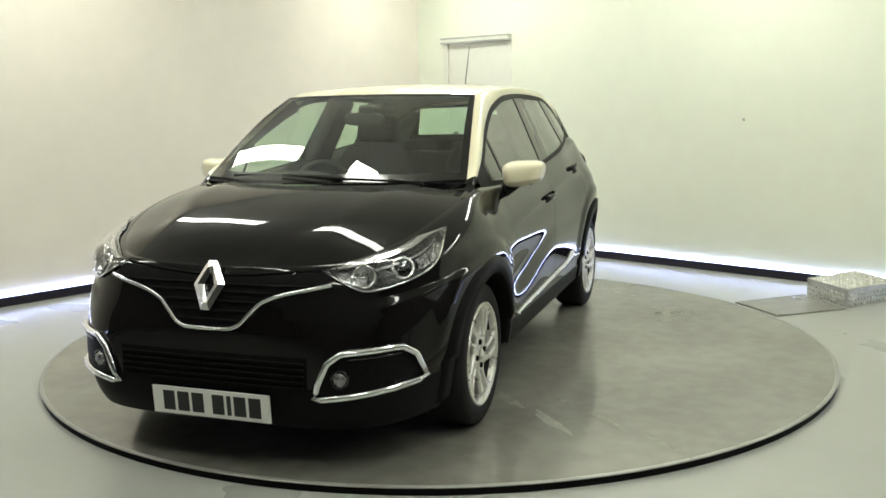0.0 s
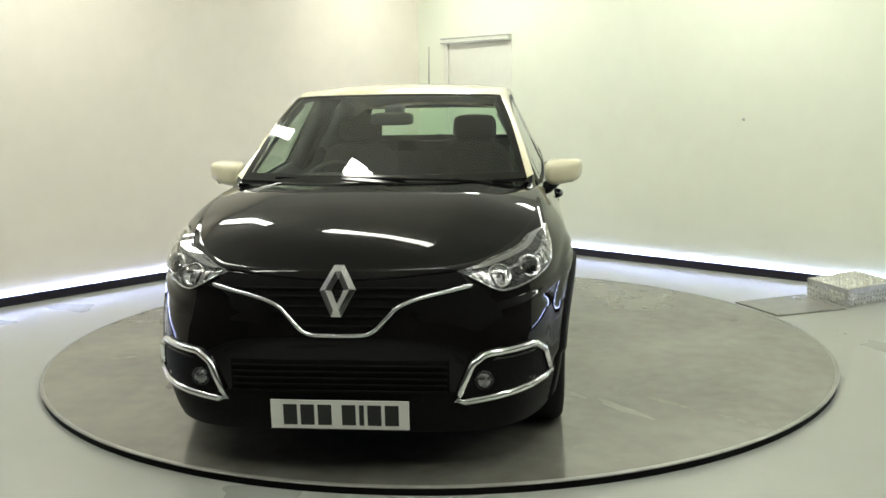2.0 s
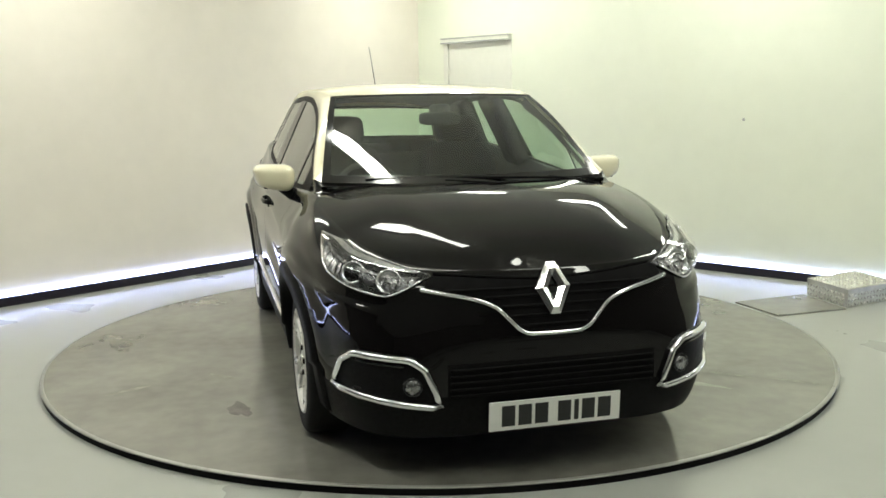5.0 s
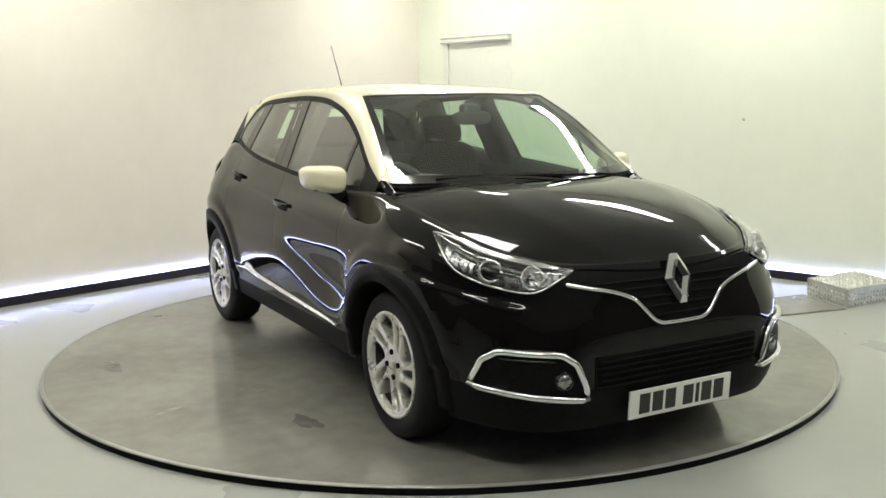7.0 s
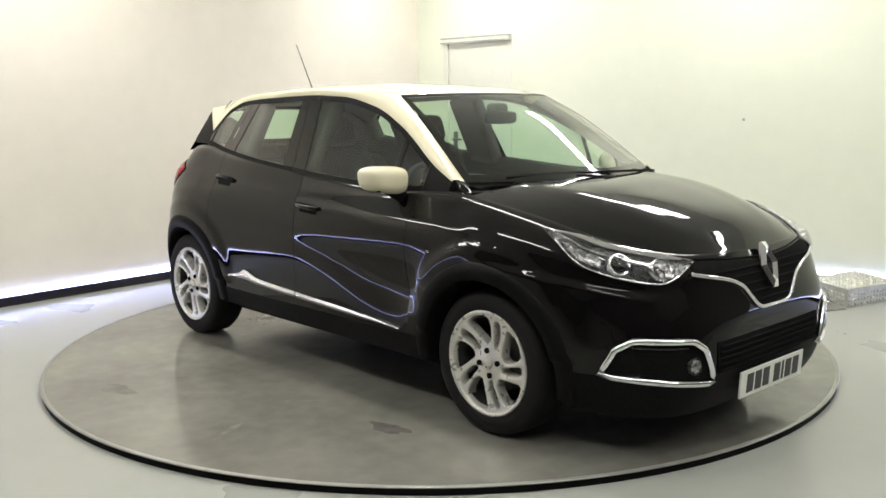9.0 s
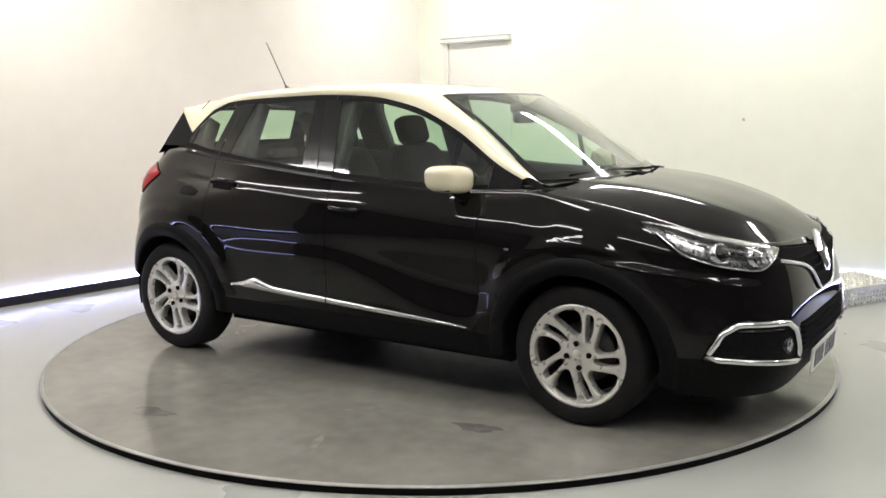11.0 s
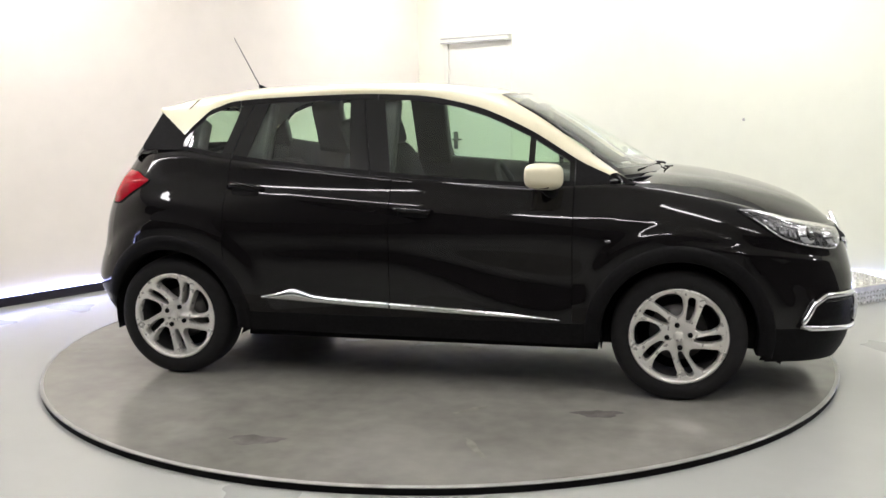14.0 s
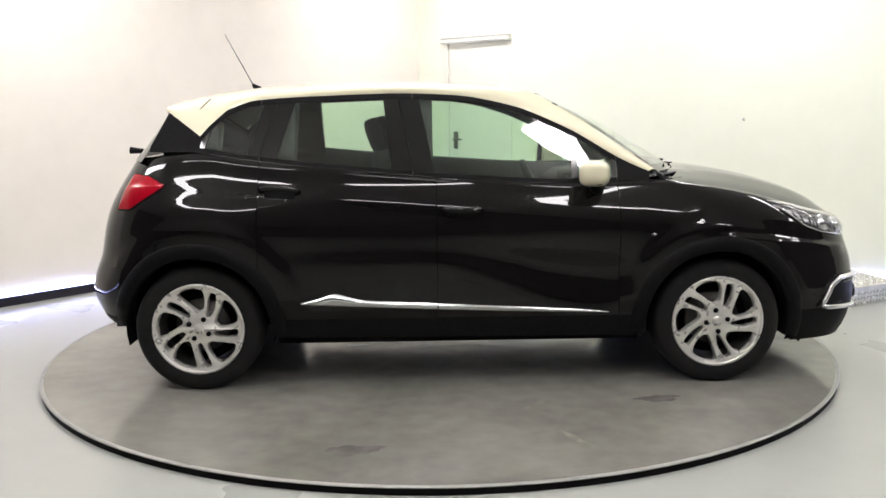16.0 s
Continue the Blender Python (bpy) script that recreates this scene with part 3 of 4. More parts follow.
def greenhouse():
    for side in (1, -1):
        fd, rd = doors[("front_door", side)], doors[("rear_door", side)]
        rq, fw = doors[("rear_quarter", side)], doors[("front_wing", side)]
        # strips under and over the panes, and the pillars
        for nm, par, x0, x1 in (("window_surround", fd, -0.216, 0.80), ("window_surround", rd, -0.982, -0.222), ("window_surround", rq, -1.29, -0.988), ("sail_panel", fw, 0.803, 0.966)):
            window_patch((x0, x1, belt_z, glass_low), side, 0, PLASTIC, nm, par, "black window surround")
            window_patch((x0, x1, glass_top, cream_z), side, 0, PLASTIC, nm, par, "black window surround")
        window_patch((-1.548, -1.287, belt_z, fin_z), side, 0.002, PLASTIC, "rear_fin", rq, "black rear fin")
        lean = (0.32, 0.32)
        for par, x0, x1, sl in ((fd, -0.216, -0.112, (-0.2, -0.2)), (rd, -0.982, -0.90, lean), (rd, -0.325, -0.222, (-0.12, -0.2)), (rq, -1.045, -0.988, lean),
                                (rq, -1.292, -1.262, lean), (fd, 0.775, 0.80, (0, 0)), (fd, 0.572, 0.602, (0.02, 0.02))):
            window_patch((x0, x1, glass_low, glass_top), side, 0.001, GLOSSBLACK, "window_pillar", par, "gloss black pillar", sl)
        window_patch((0.803, 0.966, glass_low, glass_top), side, 0, PLASTIC, "corner_panel", fw, "black plastic corner panel")
        for par, x0, x1, sl in ((fd, -0.112, 0.572, (-0.2, 0.02)), (fd, 0.602, 0.775, (0.02, 0)), (rd, -0.90, -0.325, (0.32, -0.12)), (rq, -1.262, -1.045, lean)):
            g = window_patch((x0, x1, glass_low, glass_top), side, -0.003, GLASS, "window_pane", par, "tinted window pane", sl)
            g.visible_shadow = False
        # cream rail: roof side and windscreen pillar
        lo, hi = [], []
        for i in range(151):
            x = -1.475 + (0.25 + 1.475) * i / 150
            lo.append(side_point(x, cream_z(x), side))
            xx = -1.485 + (0.41 + 1.485) * i / 150
            hi.append((xx, side * roof_edge_y(xx), roof_edge_z(xx)))
        for i in range(1, 31):
            u = i / 30
            x = 0.25 + (0.966 - 0.25) * u
            lo.append(side_point(x, cream_z(x), side))
            hi.append((screen_x(u), side * screen_y(u), screen_z(u)))
        rows = []
        for a, b in zip(lo, hi):
            a, b = Vector(a), Vector(b)
            bulge = Vector((0, side * 0.012, 0.012))
            rows.append([a + (b - a) * (k / 6) + bulge * math.sin(math.pi * k / 6) for k in range(7)])
        bm = bmesh.new()
        tube(bm, [(-1.255 - 0.125 * t, side * (0.528 + 0.050 * t), 1.452 - 0.125 * t) for t in [k / 8 for k in range(9)]], 0.0022, 6)
        part("spoiler_joint", bm, LINER, car, "thin dark joint")
        foot = []
        for k in range(7):
            q = k / 6
            top, low = rows[-1][k], Vector((1.125 + 0.03 * q, side * (0.738 - 0.095 * q), 1.002 + 0.028 * q))
            foot.append([top + (low - top) * t + Vector((0, 0, -0.012 * math.sin(math.pi * t))) for t in [n / 6 for n in range(7)]])
        part("pillar_foot", sheet(bmesh.new(), foot), PAINT, car, "black painted foot of the windscreen pillar")
        part("roof_rail", sheet(bmesh.new(), rows), CREAM, car, "cream painted roof rail and windscreen pillar")
    # roof
    rows = []
    for i in range(51):
        u = i / 50
        r = []
        for k in range(-16, 17):
            q = k / 16
            xe = 0.41 + (-1.485 - 0.41) * u
            x = xe + (0.062 * (1 - u) - 0.005 * u) * (1 - q * q)
            ze, zc = roof_edge_z(xe), roof_mid_z(x)
            z = ze + (zc - ze) * (1 - abs(q) ** 2.4)
            r.append((x, roof_edge_y(xe) * q, z))
        rows.append(r)
    part("roof", sheet(bmesh.new(), rows), CREAM, car, "cream painted roof")
    # windscreen, with a dark printed border
    rows = []
    for i in range(31):
        u = i / 30
        r = []
        for k in range(-20, 21):
            q = k / 20
            bow = 0.062 + 0.14 * u
            x = screen_x(u) + bow * (1 - q * q)
            z = screen_z(u) + (0.010 * (1 - u) - 0.006 * u) * (1 - q * q) + 0.012 * math.sin(math.pi * u)
            r.append((x, screen_y(u) * q, z))
        rows.append(r)

    def border(i, j):
        return i < 1 or i > 27 or j < 1 or j > 38
    ws = part("windscreen", sheet(bmesh.new(), rows, lambda i, j: not border(i, j)), SCREEN, car, "clear laminated windscreen")
    ws.visible_shadow = False
    part("screen_border", sheet(bmesh.new(), rows, border), GLOSSBLACK, ws, "black printed border")
    # tailgate glass, closed to the fins at both sides
    rows = []
    for i in range(13):
        u = i / 12
        z = 1.400 - (1.400 - 1.140) * u
        xe = float(np.interp(z, (1.14, 1.215, 1.384), (-1.590, -1.548, -1.464)))
        ye, xc = side_y(max(xe, -1.59), z), -1.485 - 0.24 * u
        rows.append([(xe + (xc - xe) * (1 - abs(k / 12) ** 3), ye * k / 12, z + 0.012 * (1 - u) * (1 - (k / 12) ** 2)) for k in range(-12, 13)])
    rs = part("rear_screen", sheet(bmesh.new(), rows, lambda i, j: 1 <= i < 10 and 2 <= j < 22), GLASS, car, "tinted rear screen")
    rs.visible_shadow = False
    part("rear_screen_frame", sheet(bmesh.new(), rows, lambda i, j: not (1 <= i < 10 and 2 <= j < 22)), GLOSSBLACK, car, "gloss black rear screen frame")
    # spoiler
    bm = bmesh.new()
    rows = []
    for k in range(-12, 13):
        q = k / 12
        x0 = -1.445 + 0.005 * q * q
        y = 0.482 * q
        zz = 1.442 - 0.030 * q * q
        rows.append([(x0 + 0.06, y, zz + 0.008), (x0, y, zz), (x0 - 0.055, y, zz - 0.008), (x0 - 0.060, y, zz - 0.018), (x0, y, zz - 0.030)])
    part("roof_spoiler", sheet(bm, rows), CREAM, car, "cream painted roof spoiler")


greenhouse()


def rounded(outline, amount=0.25, passes=2):
    """Cuts the corners of a closed outline."""
    for _ in range(passes):
        n = len(outline)
        r = []
        for i in range(n):
            a, b = outline[i], outline[(i + 1) % n]
            r.append((a[0] + (b[0] - a[0]) * amount, a[1] + (b[1] - a[1]) * amount))
            r.append((a[0] + (b[0] - a[0]) * (1 - amount), a[1] + (b[1] - a[1]) * (1 - amount)))
        outline = r
    return outline


LARGE = ((17, 0.86), (6, 0.895), (-6, 0.895), (-18, 0.85), (-21, 0.66), (-22, 0.50), (-8, 0.42), (5, 0.62))
SLOT = ((-19, 0.39), (-5, 0.34), (1, 0.60), (6, 0.86), (-5, 0.885), (-12, 0.62))


def wheel_hole(shape, turn, grow=1.0):
    """A rounded opening of the wheel face, as (x, z) points."""
    pts = [(-0.222 * r * math.cos(radians(a + turn)), 0.222 * r * math.sin(radians(a + turn))) for a, r in shape]
    cx, cz = sum(p[0] for p in pts) / len(pts), sum(p[1] for p in pts) / len(pts)
    fat = (0.0165 if len(shape) == 8 else 0.0085) + 0.0045 * (grow - 1)
    pts = rounded(pts, 0.22, 2)
    out = []
    for px, pz in pts:
        d = math.hypot(px - cx, pz - cz)
        out.append((px + (px - cx) / d * fat, pz + (pz - cz) / d * fat))
    return out


def face_y(px, pz):
    r = math.hypot(px, pz)
    return 0.0355 + 0.010 * (r / 0.222) ** 2 - 0.004 * math.exp(-((r - 0.075) / 0.02) ** 2)


def wheel_face(turn):
    """The alloy's front: a dished disc pierced by five wide windows and five slots, their edges rounded back."""
    bm = bmesh.new()
    loops = [[(0.2145 * math.cos(2 * math.pi * k / 80), 0.2145 * math.sin(2 * math.pi * k / 80)) for k in range(80)]]
    edges = []
    holes = [(LARGE, turn + 36 + 72 * k) for k in range(5)] + [(SLOT, turn + 72 * k) for k in range(5)]
    loops += [wheel_hole(sh, tn, 1.0) for sh, tn in holes]
    for lp in loops:
        vs = [bm.verts.new((px, face_y(px, pz), pz)) for px, pz in lp]
        edges += [bm.edges.new((vs[k], vs[(k + 1) % len(vs)])) for k in range(len(vs))]
    bmesh.ops.triangle_fill(bm, edges=edges, use_beauty=True, use_dissolve=False, normal=(0, 1, 0))
    for sh, tn in holes:
        a, b, c = wheel_hole(sh, tn, 1.0), wheel_hole(sh, tn, 0.3), wheel_hole(sh, tn, -0.2)
        rows = [[(p[0], face_y(*p), p[1]), (q[0], face_y(*q) - 0.0035, q[1]), (r[0], face_y(*r) - 0.014, r[1]), (r[0], face_y(*r) - 0.050, r[1])]
                for p, q, r in zip(a + a[:1], b + b[:1], c + c[:1])]
        sheet(bm, rows)
    bmesh.ops.remove_doubles(bm, verts=bm.verts, dist=0.0001)
    return bm


def wheel(x, side):
    thing = empty("wheel")
    thing.parent = car
    thing.location = (x, side * 0.80, HUB_Z)
    thing.rotation_euler = (0, 0, 0 if side > 0 else math.pi)
    bm = bmesh.new()
    w, r, ri = 0.10, TYRE_R, 0.222
    lathe(bm, [(ri, 0.038), (ri + 0.012, 0.046), (0.262, 0.052), (0.290, 0.048), (0.306, 0.038), (r - 0.003, 0.022), (r, -0.02), (r, -0.12), (0.300, -0.15), (ri, -0.145)], 64)
    part("tyre", bm, RUBBER, thing, "black rubber tyre")
    bm = bmesh.new()
    lathe(bm, [(0.229, 0.040), (0.231, 0.047), (0.226, 0.051), (0.218, 0.049), (0.2135, 0.043), (0.205, 0.022)], 64)
    part("rim", bm, ALLOY, thing, "silver alloy rim")
    bm = lathe(bmesh.new(), [(0.1975, 0.024), (0.198, -0.04), (0.194, -0.13), (0.20, -0.145)], 48)
    part("rim_barrel", bm, BARREL, thing, "dark inner rim barrel")
    bm = wheel_face(0 if x > 0 else -6)
    soften(part("wheel_face", bm, ALLOY, thing, "silver alloy face with five wide windows and five slots"), 0.0012, 1, 50)
    bm = bmesh.new()
    rod(bm, (0, 0.036, 0), (0, 0.0425, 0), 0.026, 0.023, 24)
    part("hub_cap", bm, ALLOY, thing)
    for k in range(4):
        a = math.pi / 2 * k + radians(-8 if x > 0 else 28)
        bm = bmesh.new()
        rod(bm, (0.054 * math.cos(a), 0.020, 0.054 * math.sin(a)), (0.054 * math.cos(a), 0.0405, 0.054 * math.sin(a)), 0.0125, n=10)
        part("wheel_bolt", bm, LINER, thing, "dark wheel bolt")
    bm = bmesh.new()
    lathe(bm, [(0.0, -0.055), (0.135, -0.055), (0.137, -0.06), (0.137, -0.075), (0.0, -0.075)], 40)
    part("brake_disc", bm, BRAKE, thing, "grey steel brake disc")
    bm = bmesh.new()
    rod(bm, (0, -0.10, 0), (0, -0.14, 0), 0.19, n=40)
    part("hub_carrier", bm, LINER, thing)
    return thing


for wx in (AXLE, -AXLE):
    for ws_ in (1, -1):
        wheel(wx, ws_)


def arch(x, side):
    rows = []
    for i in range(65):
        a = radians(-20 + 220 * i / 64)
        ahead = math.cos(a) > 0
        floor_z = (0.205 if ahead else 0.255) if x > 0 else (0.262 if ahead else 0.315)
        if HUB_Z + 0.40 * math.sin(a) < floor_z:
            continue
        r = []
        for rr, inw in ((0.362, 0.10), (0.362, 0.0), (0.368, -0.014), (0.432, -0.012), (0.440, 0.0)):
            px, pz = x + rr * math.cos(a), HUB_Z + rr * math.sin(a)
            s = s_of_x(px)
            if px > 1.2:
                lo, hi = 0.0, 1.0
                for _ in range(24):
                    m = (lo + hi) / 2
                    if plan(m, pz)[0] > px:
                        lo = m
                    else:
                        hi = m
                s = lo
            elif px < -1.2:
                lo, hi = 2.0, 3.0
                for _ in range(24):
                    m = (lo + hi) / 2
                    if plan(m, pz)[0] > px:
                        lo = m
                    else:
                        hi = m
                s = lo
            r.append((px, side * (plan(s, pz)[1] - inw), pz))
        rows.append(r)
    part("wheel_arch", sheet(bmesh.new(), rows), PLASTIC, car, "black grained plastic wheel arch")
    bm = bmesh.new()
    rows = [[(x + 0.372 * math.cos(a), side * yy, HUB_Z + 0.372 * math.sin(a)) for yy in (0.80, 0.50)] for a in [radians(-14 + 208 * i / 24) for i in range(25)]]
    sheet(bm, rows)
    part("arch_liner", bm, LINER, car, "matt black arch liner")


for wx in (AXLE, -AXLE):
    for ws_ in (1, -1):
        arch(wx, ws_)


def underbody():
    bm = bmesh.new()
    box(bm, (-0.92, -0.74, 0.21), (0.92, 0.74, 0.30))
    box(bm, (0.9, -0.56, 0.20), (2.0, 0.56, 0.60))
    box(bm, (-1.80, -0.56, 0.27), (-0.9, 0.56, 0.60))
    part("underbody", bm, LINER, car, "matt black underbody", False)


underbody()
# ---- fittings on the car's skin ----
def s_front(y, z):
    """The place along the outline at the nose for a distance from the middle."""
    q = min(0.999, abs(y) / half_width(z))
    return 2 / math.pi * math.asin(q ** (blunt(z) / 2))


def resampled(outline, per=6, close=True):
    pts = [Vector((*p, 0)) for p in outline]
    out = []
    n = len(pts)
    for i in range(n if close else n - 1):
        a, b = pts[i], pts[(i + 1) % n]
        out += [a + (b - a) * k / per for k in range(per)]
    if not close:
        out.append(pts[-1])
    return [(p.x, p.y) for p in out]


def skin_patch(bm, outline, side, out, crown=0.0, rings=6, mid=None):
    """A patch on the skin inside a closed (s, z) outline."""
    c = mid or (sum(p[0] for p in outline) / len(outline), sum(p[1] for p in outline) / len(outline))
    rows = []
    for k in range(rings + 1):
        f = k / rings
        rows.append([skin(c[0] + (p[0] - c[0]) * f, c[1] + (p[1] - c[1]) * f, side, out + crown * (1 - f * f)) for p in outline + outline[:1]])
    return sheet(bm, rows)


def skin_line(bm, pts, side, out, r, close=False, flat=1.0):
    return tube(bm, [skin(p[0], p[1], side, out) for p in pts], r, 8, close, flat)


def front_line(bm, pts, out, r, flat=1.0):
    """A bar across the nose through (y, z) points, signed y."""
    return tube(bm, [skin(s_front(y, z), z, 1 if y >= 0 else -1, out) for y, z in pts], r, 8, False, flat)


# chrome V under the upper grille
v_line = spline((0, 0.572), (0.09, 0.574), (0.132, 0.588), (0.176, 0.630), (0.222, 0.674), (0.306, 0.707), (0.40, 0.727), (0.49, 0.744))
grille_top = spline((0, 0.772), (0.11, 0.776), (0.24, 0.784), (0.40, 0.796), (0.49, 0.800))


def grille():
    ys = [k / 40 * 0.475 for k in range(-40, 41)]
    rows = []
    for y in ys:
        a, b = v_line(abs(y)), grille_top(abs(y)) - 0.010
        rows.append([skin(s_front(y, a + (b - a) * j / 6), a + (b - a) * j / 6, 1 if y >= 0 else -1, 0.003) for j in range(7)])
    g = part("upper_grille", sheet(bmesh.new(), rows), LINER, car, "black plastic upper grille")
    for z in (0.605, 0.640, 0.675, 0.710, 0.738):
        lim = max(y for y in ys if v_line(abs(y)) < z - 0.010)
        bm = bmesh.new()
        front_line(bm, [(y, z) for y in ys if abs(y) <= lim], 0.007, 0.0055)
        part("grille_slat", bm, LINER, g, "thin black slat")
    bm = bmesh.new()
    front_line(bm, [(y, v_line(abs(y))) for y in [k / 60 * 0.487 for k in range(-60, 61)]], 0.008, 0.0085)
    part("grille_trim", bm, CHROME, car, "chrome V-shaped grille trim")
    bm = bmesh.new()
    front_line(bm, [(y, grille_top(abs(y)) - 0.004) for y in ys], 0.003, 0.004)
    part("bonnet_gap", bm, LINER, car, "dark shut line")
    # lower grille
    rows = []
    for k in range(-30, 31):
        y = 0.41 * k / 30
        lo, hi = 0.352 if abs(y) > 0.27 else 0.345, 0.478
        rows.append([skin(s_front(y, lo + (hi - lo) * j / 5), lo + (hi - lo) * j / 5, 1 if y >= 0 else -1, 0.003) for j in range(6)])
    g = part("lower_grille", sheet(bmesh.new(), rows), LINER, car, "black lower grille")
    for z in (0.362, 0.386, 0.410, 0.434, 0.458):
        bm = bmesh.new()
        front_line(bm, [(0.40 * k / 30, z) for k in range(-30, 31)], 0.007, 0.0055)
        part("grille_slat", bm, LINER, g, "thin black slat")


grille()


def badge():
    """A plain chrome rhombus on the nose."""
    bm = bmesh.new()
    o = [(-0.017, 0.098), (0.021, 0.098), (0.068, 0.006), (0.017, -0.096), (-0.021, -0.096), (-0.068, 0.002)]
    i = [(-0.001, 0.046), (0.003, 0.046), (0.022, 0.003), (0.001, -0.045), (-0.003, -0.045), (-0.022, 0.001)]
    mid = [((a[0] + b[0]) / 2, (a[1] + b[1]) / 2) for a, b in zip(o, i)]
    rows = []
    for k in range(7):
        k %= 6
        rows.append([(0, *o[k]), (0.010, *o[k]), (0.022, *mid[k]), (0.012, *i[k]), (-0.006, *i[k])])
    sheet(bm, rows)
    m = Matrix.Translation((2.112, 0, 0.731)) @ Matrix.Rotation(radians(-21), 4, "Y")
    bmesh.ops.transform(bm, matrix=m, verts=bm.verts)
    part("badge", bm, CHROME, car, "plain chrome rhombus badge", False)
    bm = bmesh.new()
    rod(bm, m @ Vector((-0.012, 0, 0)), m @ Vector((0.001, 0, 0)), 0.062, n=4)
    part("badge_back", bm, GLOSSBLACK, car, "gloss black badge mount", False)


badge()


def number_plate():
    thing = part("number_plate", bmesh.new(), PLATE, car, "white front number plate with dark bars")
    bm = bmesh.new()
    m = Matrix.Translation((2.153, 0, 0.273)) @ Matrix.Rotation(radians(4), 4, "Y")
    box(bm, (-0.006, -0.26, -0.0555), (0.002, 0.26, 0.0555), m)
    bm.to_mesh(thing.data)
    bm.free()
    y = 0.222
    for w in (0.052, 0.052, 0.018, 0.052, 0.0, 0.052, 0.052, 0.052):
        if not w:
            y -= 0.026
            continue
        bm = bmesh.new()
        box(bm, (0.002, y - w, -0.040), (0.0032, y, 0.040), m)
        part("plate_bar", bm, INK, thing, "plain dark bar", False)
        y -= w + 0.013


number_plate()

HL_UP = spline((0.203, 0.790), (0.386, 0.824), (0.551, 0.860), (0.63, 0.884), (0.748, 0.908))
HL_LOW = spline((0.203, 0.784), (0.26, 0.740), (0.33, 0.713), (0.45, 0.730), (0.585, 0.773), (0.676, 0.850), (0.748, 0.905))


def headlight(side):
    ss = [0.203 + (0.748 - 0.203) * k / 30 for k in range(31)]

    def between(f0, f1, out, crown=0.0, s0=0, s1=30):
        rows = []
        for k in range(s0, s1 + 1):
            a, b = HL_LOW(ss[k]), HL_UP(ss[k])
            r = []
            for j in range(9):
                f = f0 + (f1 - f0) * j / 8
                e = math.sin(math.pi * min(1, max(0, f))) * math.sin(math.pi * k / 30)
                r.append(skin(ss[k], a + (b - a) * f, side, out + crown * e))
            rows.append(r)
        return rows
    lamp = part("headlight", sheet(bmesh.new(), between(0, 1, 0.003)), LAMPDARK, car, "swept-back clear-lens headlight")
    part("light_bar", sheet(bmesh.new(), between(0.86, 0.955, 0.012, 0.003, 3, 29)), LAMPBRIGHT, lamp, "bright reflector bar")
    part("inner_divider", sheet(bmesh.new(), between(0.60, 0.66, 0.014, 0.003, 5, 25)), LAMPMID, lamp, "grey divider strip")
    for k in range(18, 25):
        part("indicator_facet", sheet(bmesh.new(), between(0.20, 0.56, 0.006 + 0.005 * (k % 2), 0.004, k, k + 1)), LAMPMID, lamp, "grey indicator reflector facet")
    for k in range(2, 7):
        part("corner_facet", sheet(bmesh.new(), between(0.16, 0.70, 0.004 + 0.006 * (k % 2), 0.003, k, k + 1)), LAMPMID, lamp, "bright corner reflector facet")
    for sc, zc, size, names in ((0.470, 0.786, 0.90, ("projector_ring", "projector_lens")), (0.325, 0.766, 0.86, ("main_beam_bowl", "main_beam_bulb"))):
        c = Vector(skin(sc, zc, side, 0.004))
        n = (Vector(skin(sc, zc, side, 0.03)) - c).normalized() + Vector((0.7, 0, 0))
        n.normalize()
        if size == 0.90:
            profs = ((names[0], LAMPBRIGHT, "bright reflector ring", [(0.050, -0.03), (0.050, 0.012), (0.046, 0.016), (0.038, 0.008)]),
                     (names[1], GLOSSBLACK, "", [(0.039, -0.01), (0.038, 0.004), (0.030, 0.012), (0.017, 0.017), (0.0, 0.018)]))
        else:
            profs = ((names[0], LAMPBRIGHT, "bright reflector bowl", [(0.054, -0.03), (0.054, 0.012), (0.050, 0.015), (0.040, 0.001), (0.022, -0.010), (0.010, -0.012)]),
                     (names[1], LAMPMID, "", [(0.013, -0.016), (0.013, 0.006), (0.009, 0.011), (0.0, 0.012)]))
        for nm, mat, lab, prof in profs:
            bm = lathe(bmesh.new(), [(r * size, y * size) for r, y in prof], 28)
            bmesh.ops.transform(bm, matrix=Matrix.Translation(c) @ n.to_track_quat("Y", "Z").to_matrix().to_4x4(), verts=bm.verts)
            part(nm, bm, mat, lamp, lab)
    lens = part("lens_cover", sheet(bmesh.new(), between(0, 1, 0.008, 0.034)), LENS, lamp, "clear lens cover")
    lens.visible_shadow = False
    bm = bmesh.new()
    skin_line(bm, [(s, HL_LOW(s) + 0.004) for s in ss[1:28]], side, 0.008, 0.0042)
    part("lower_rim", bm, LAMPBRIGHT, lamp, "bright lower rim")
    bm = bmesh.new()
    skin_line(bm, [(s, HL_UP(s) - 0.001) for s in ss[1:]], side, 0.006, 0.0024)
    part("upper_rim", bm, LAMPMID, lamp, "bright upper rim")


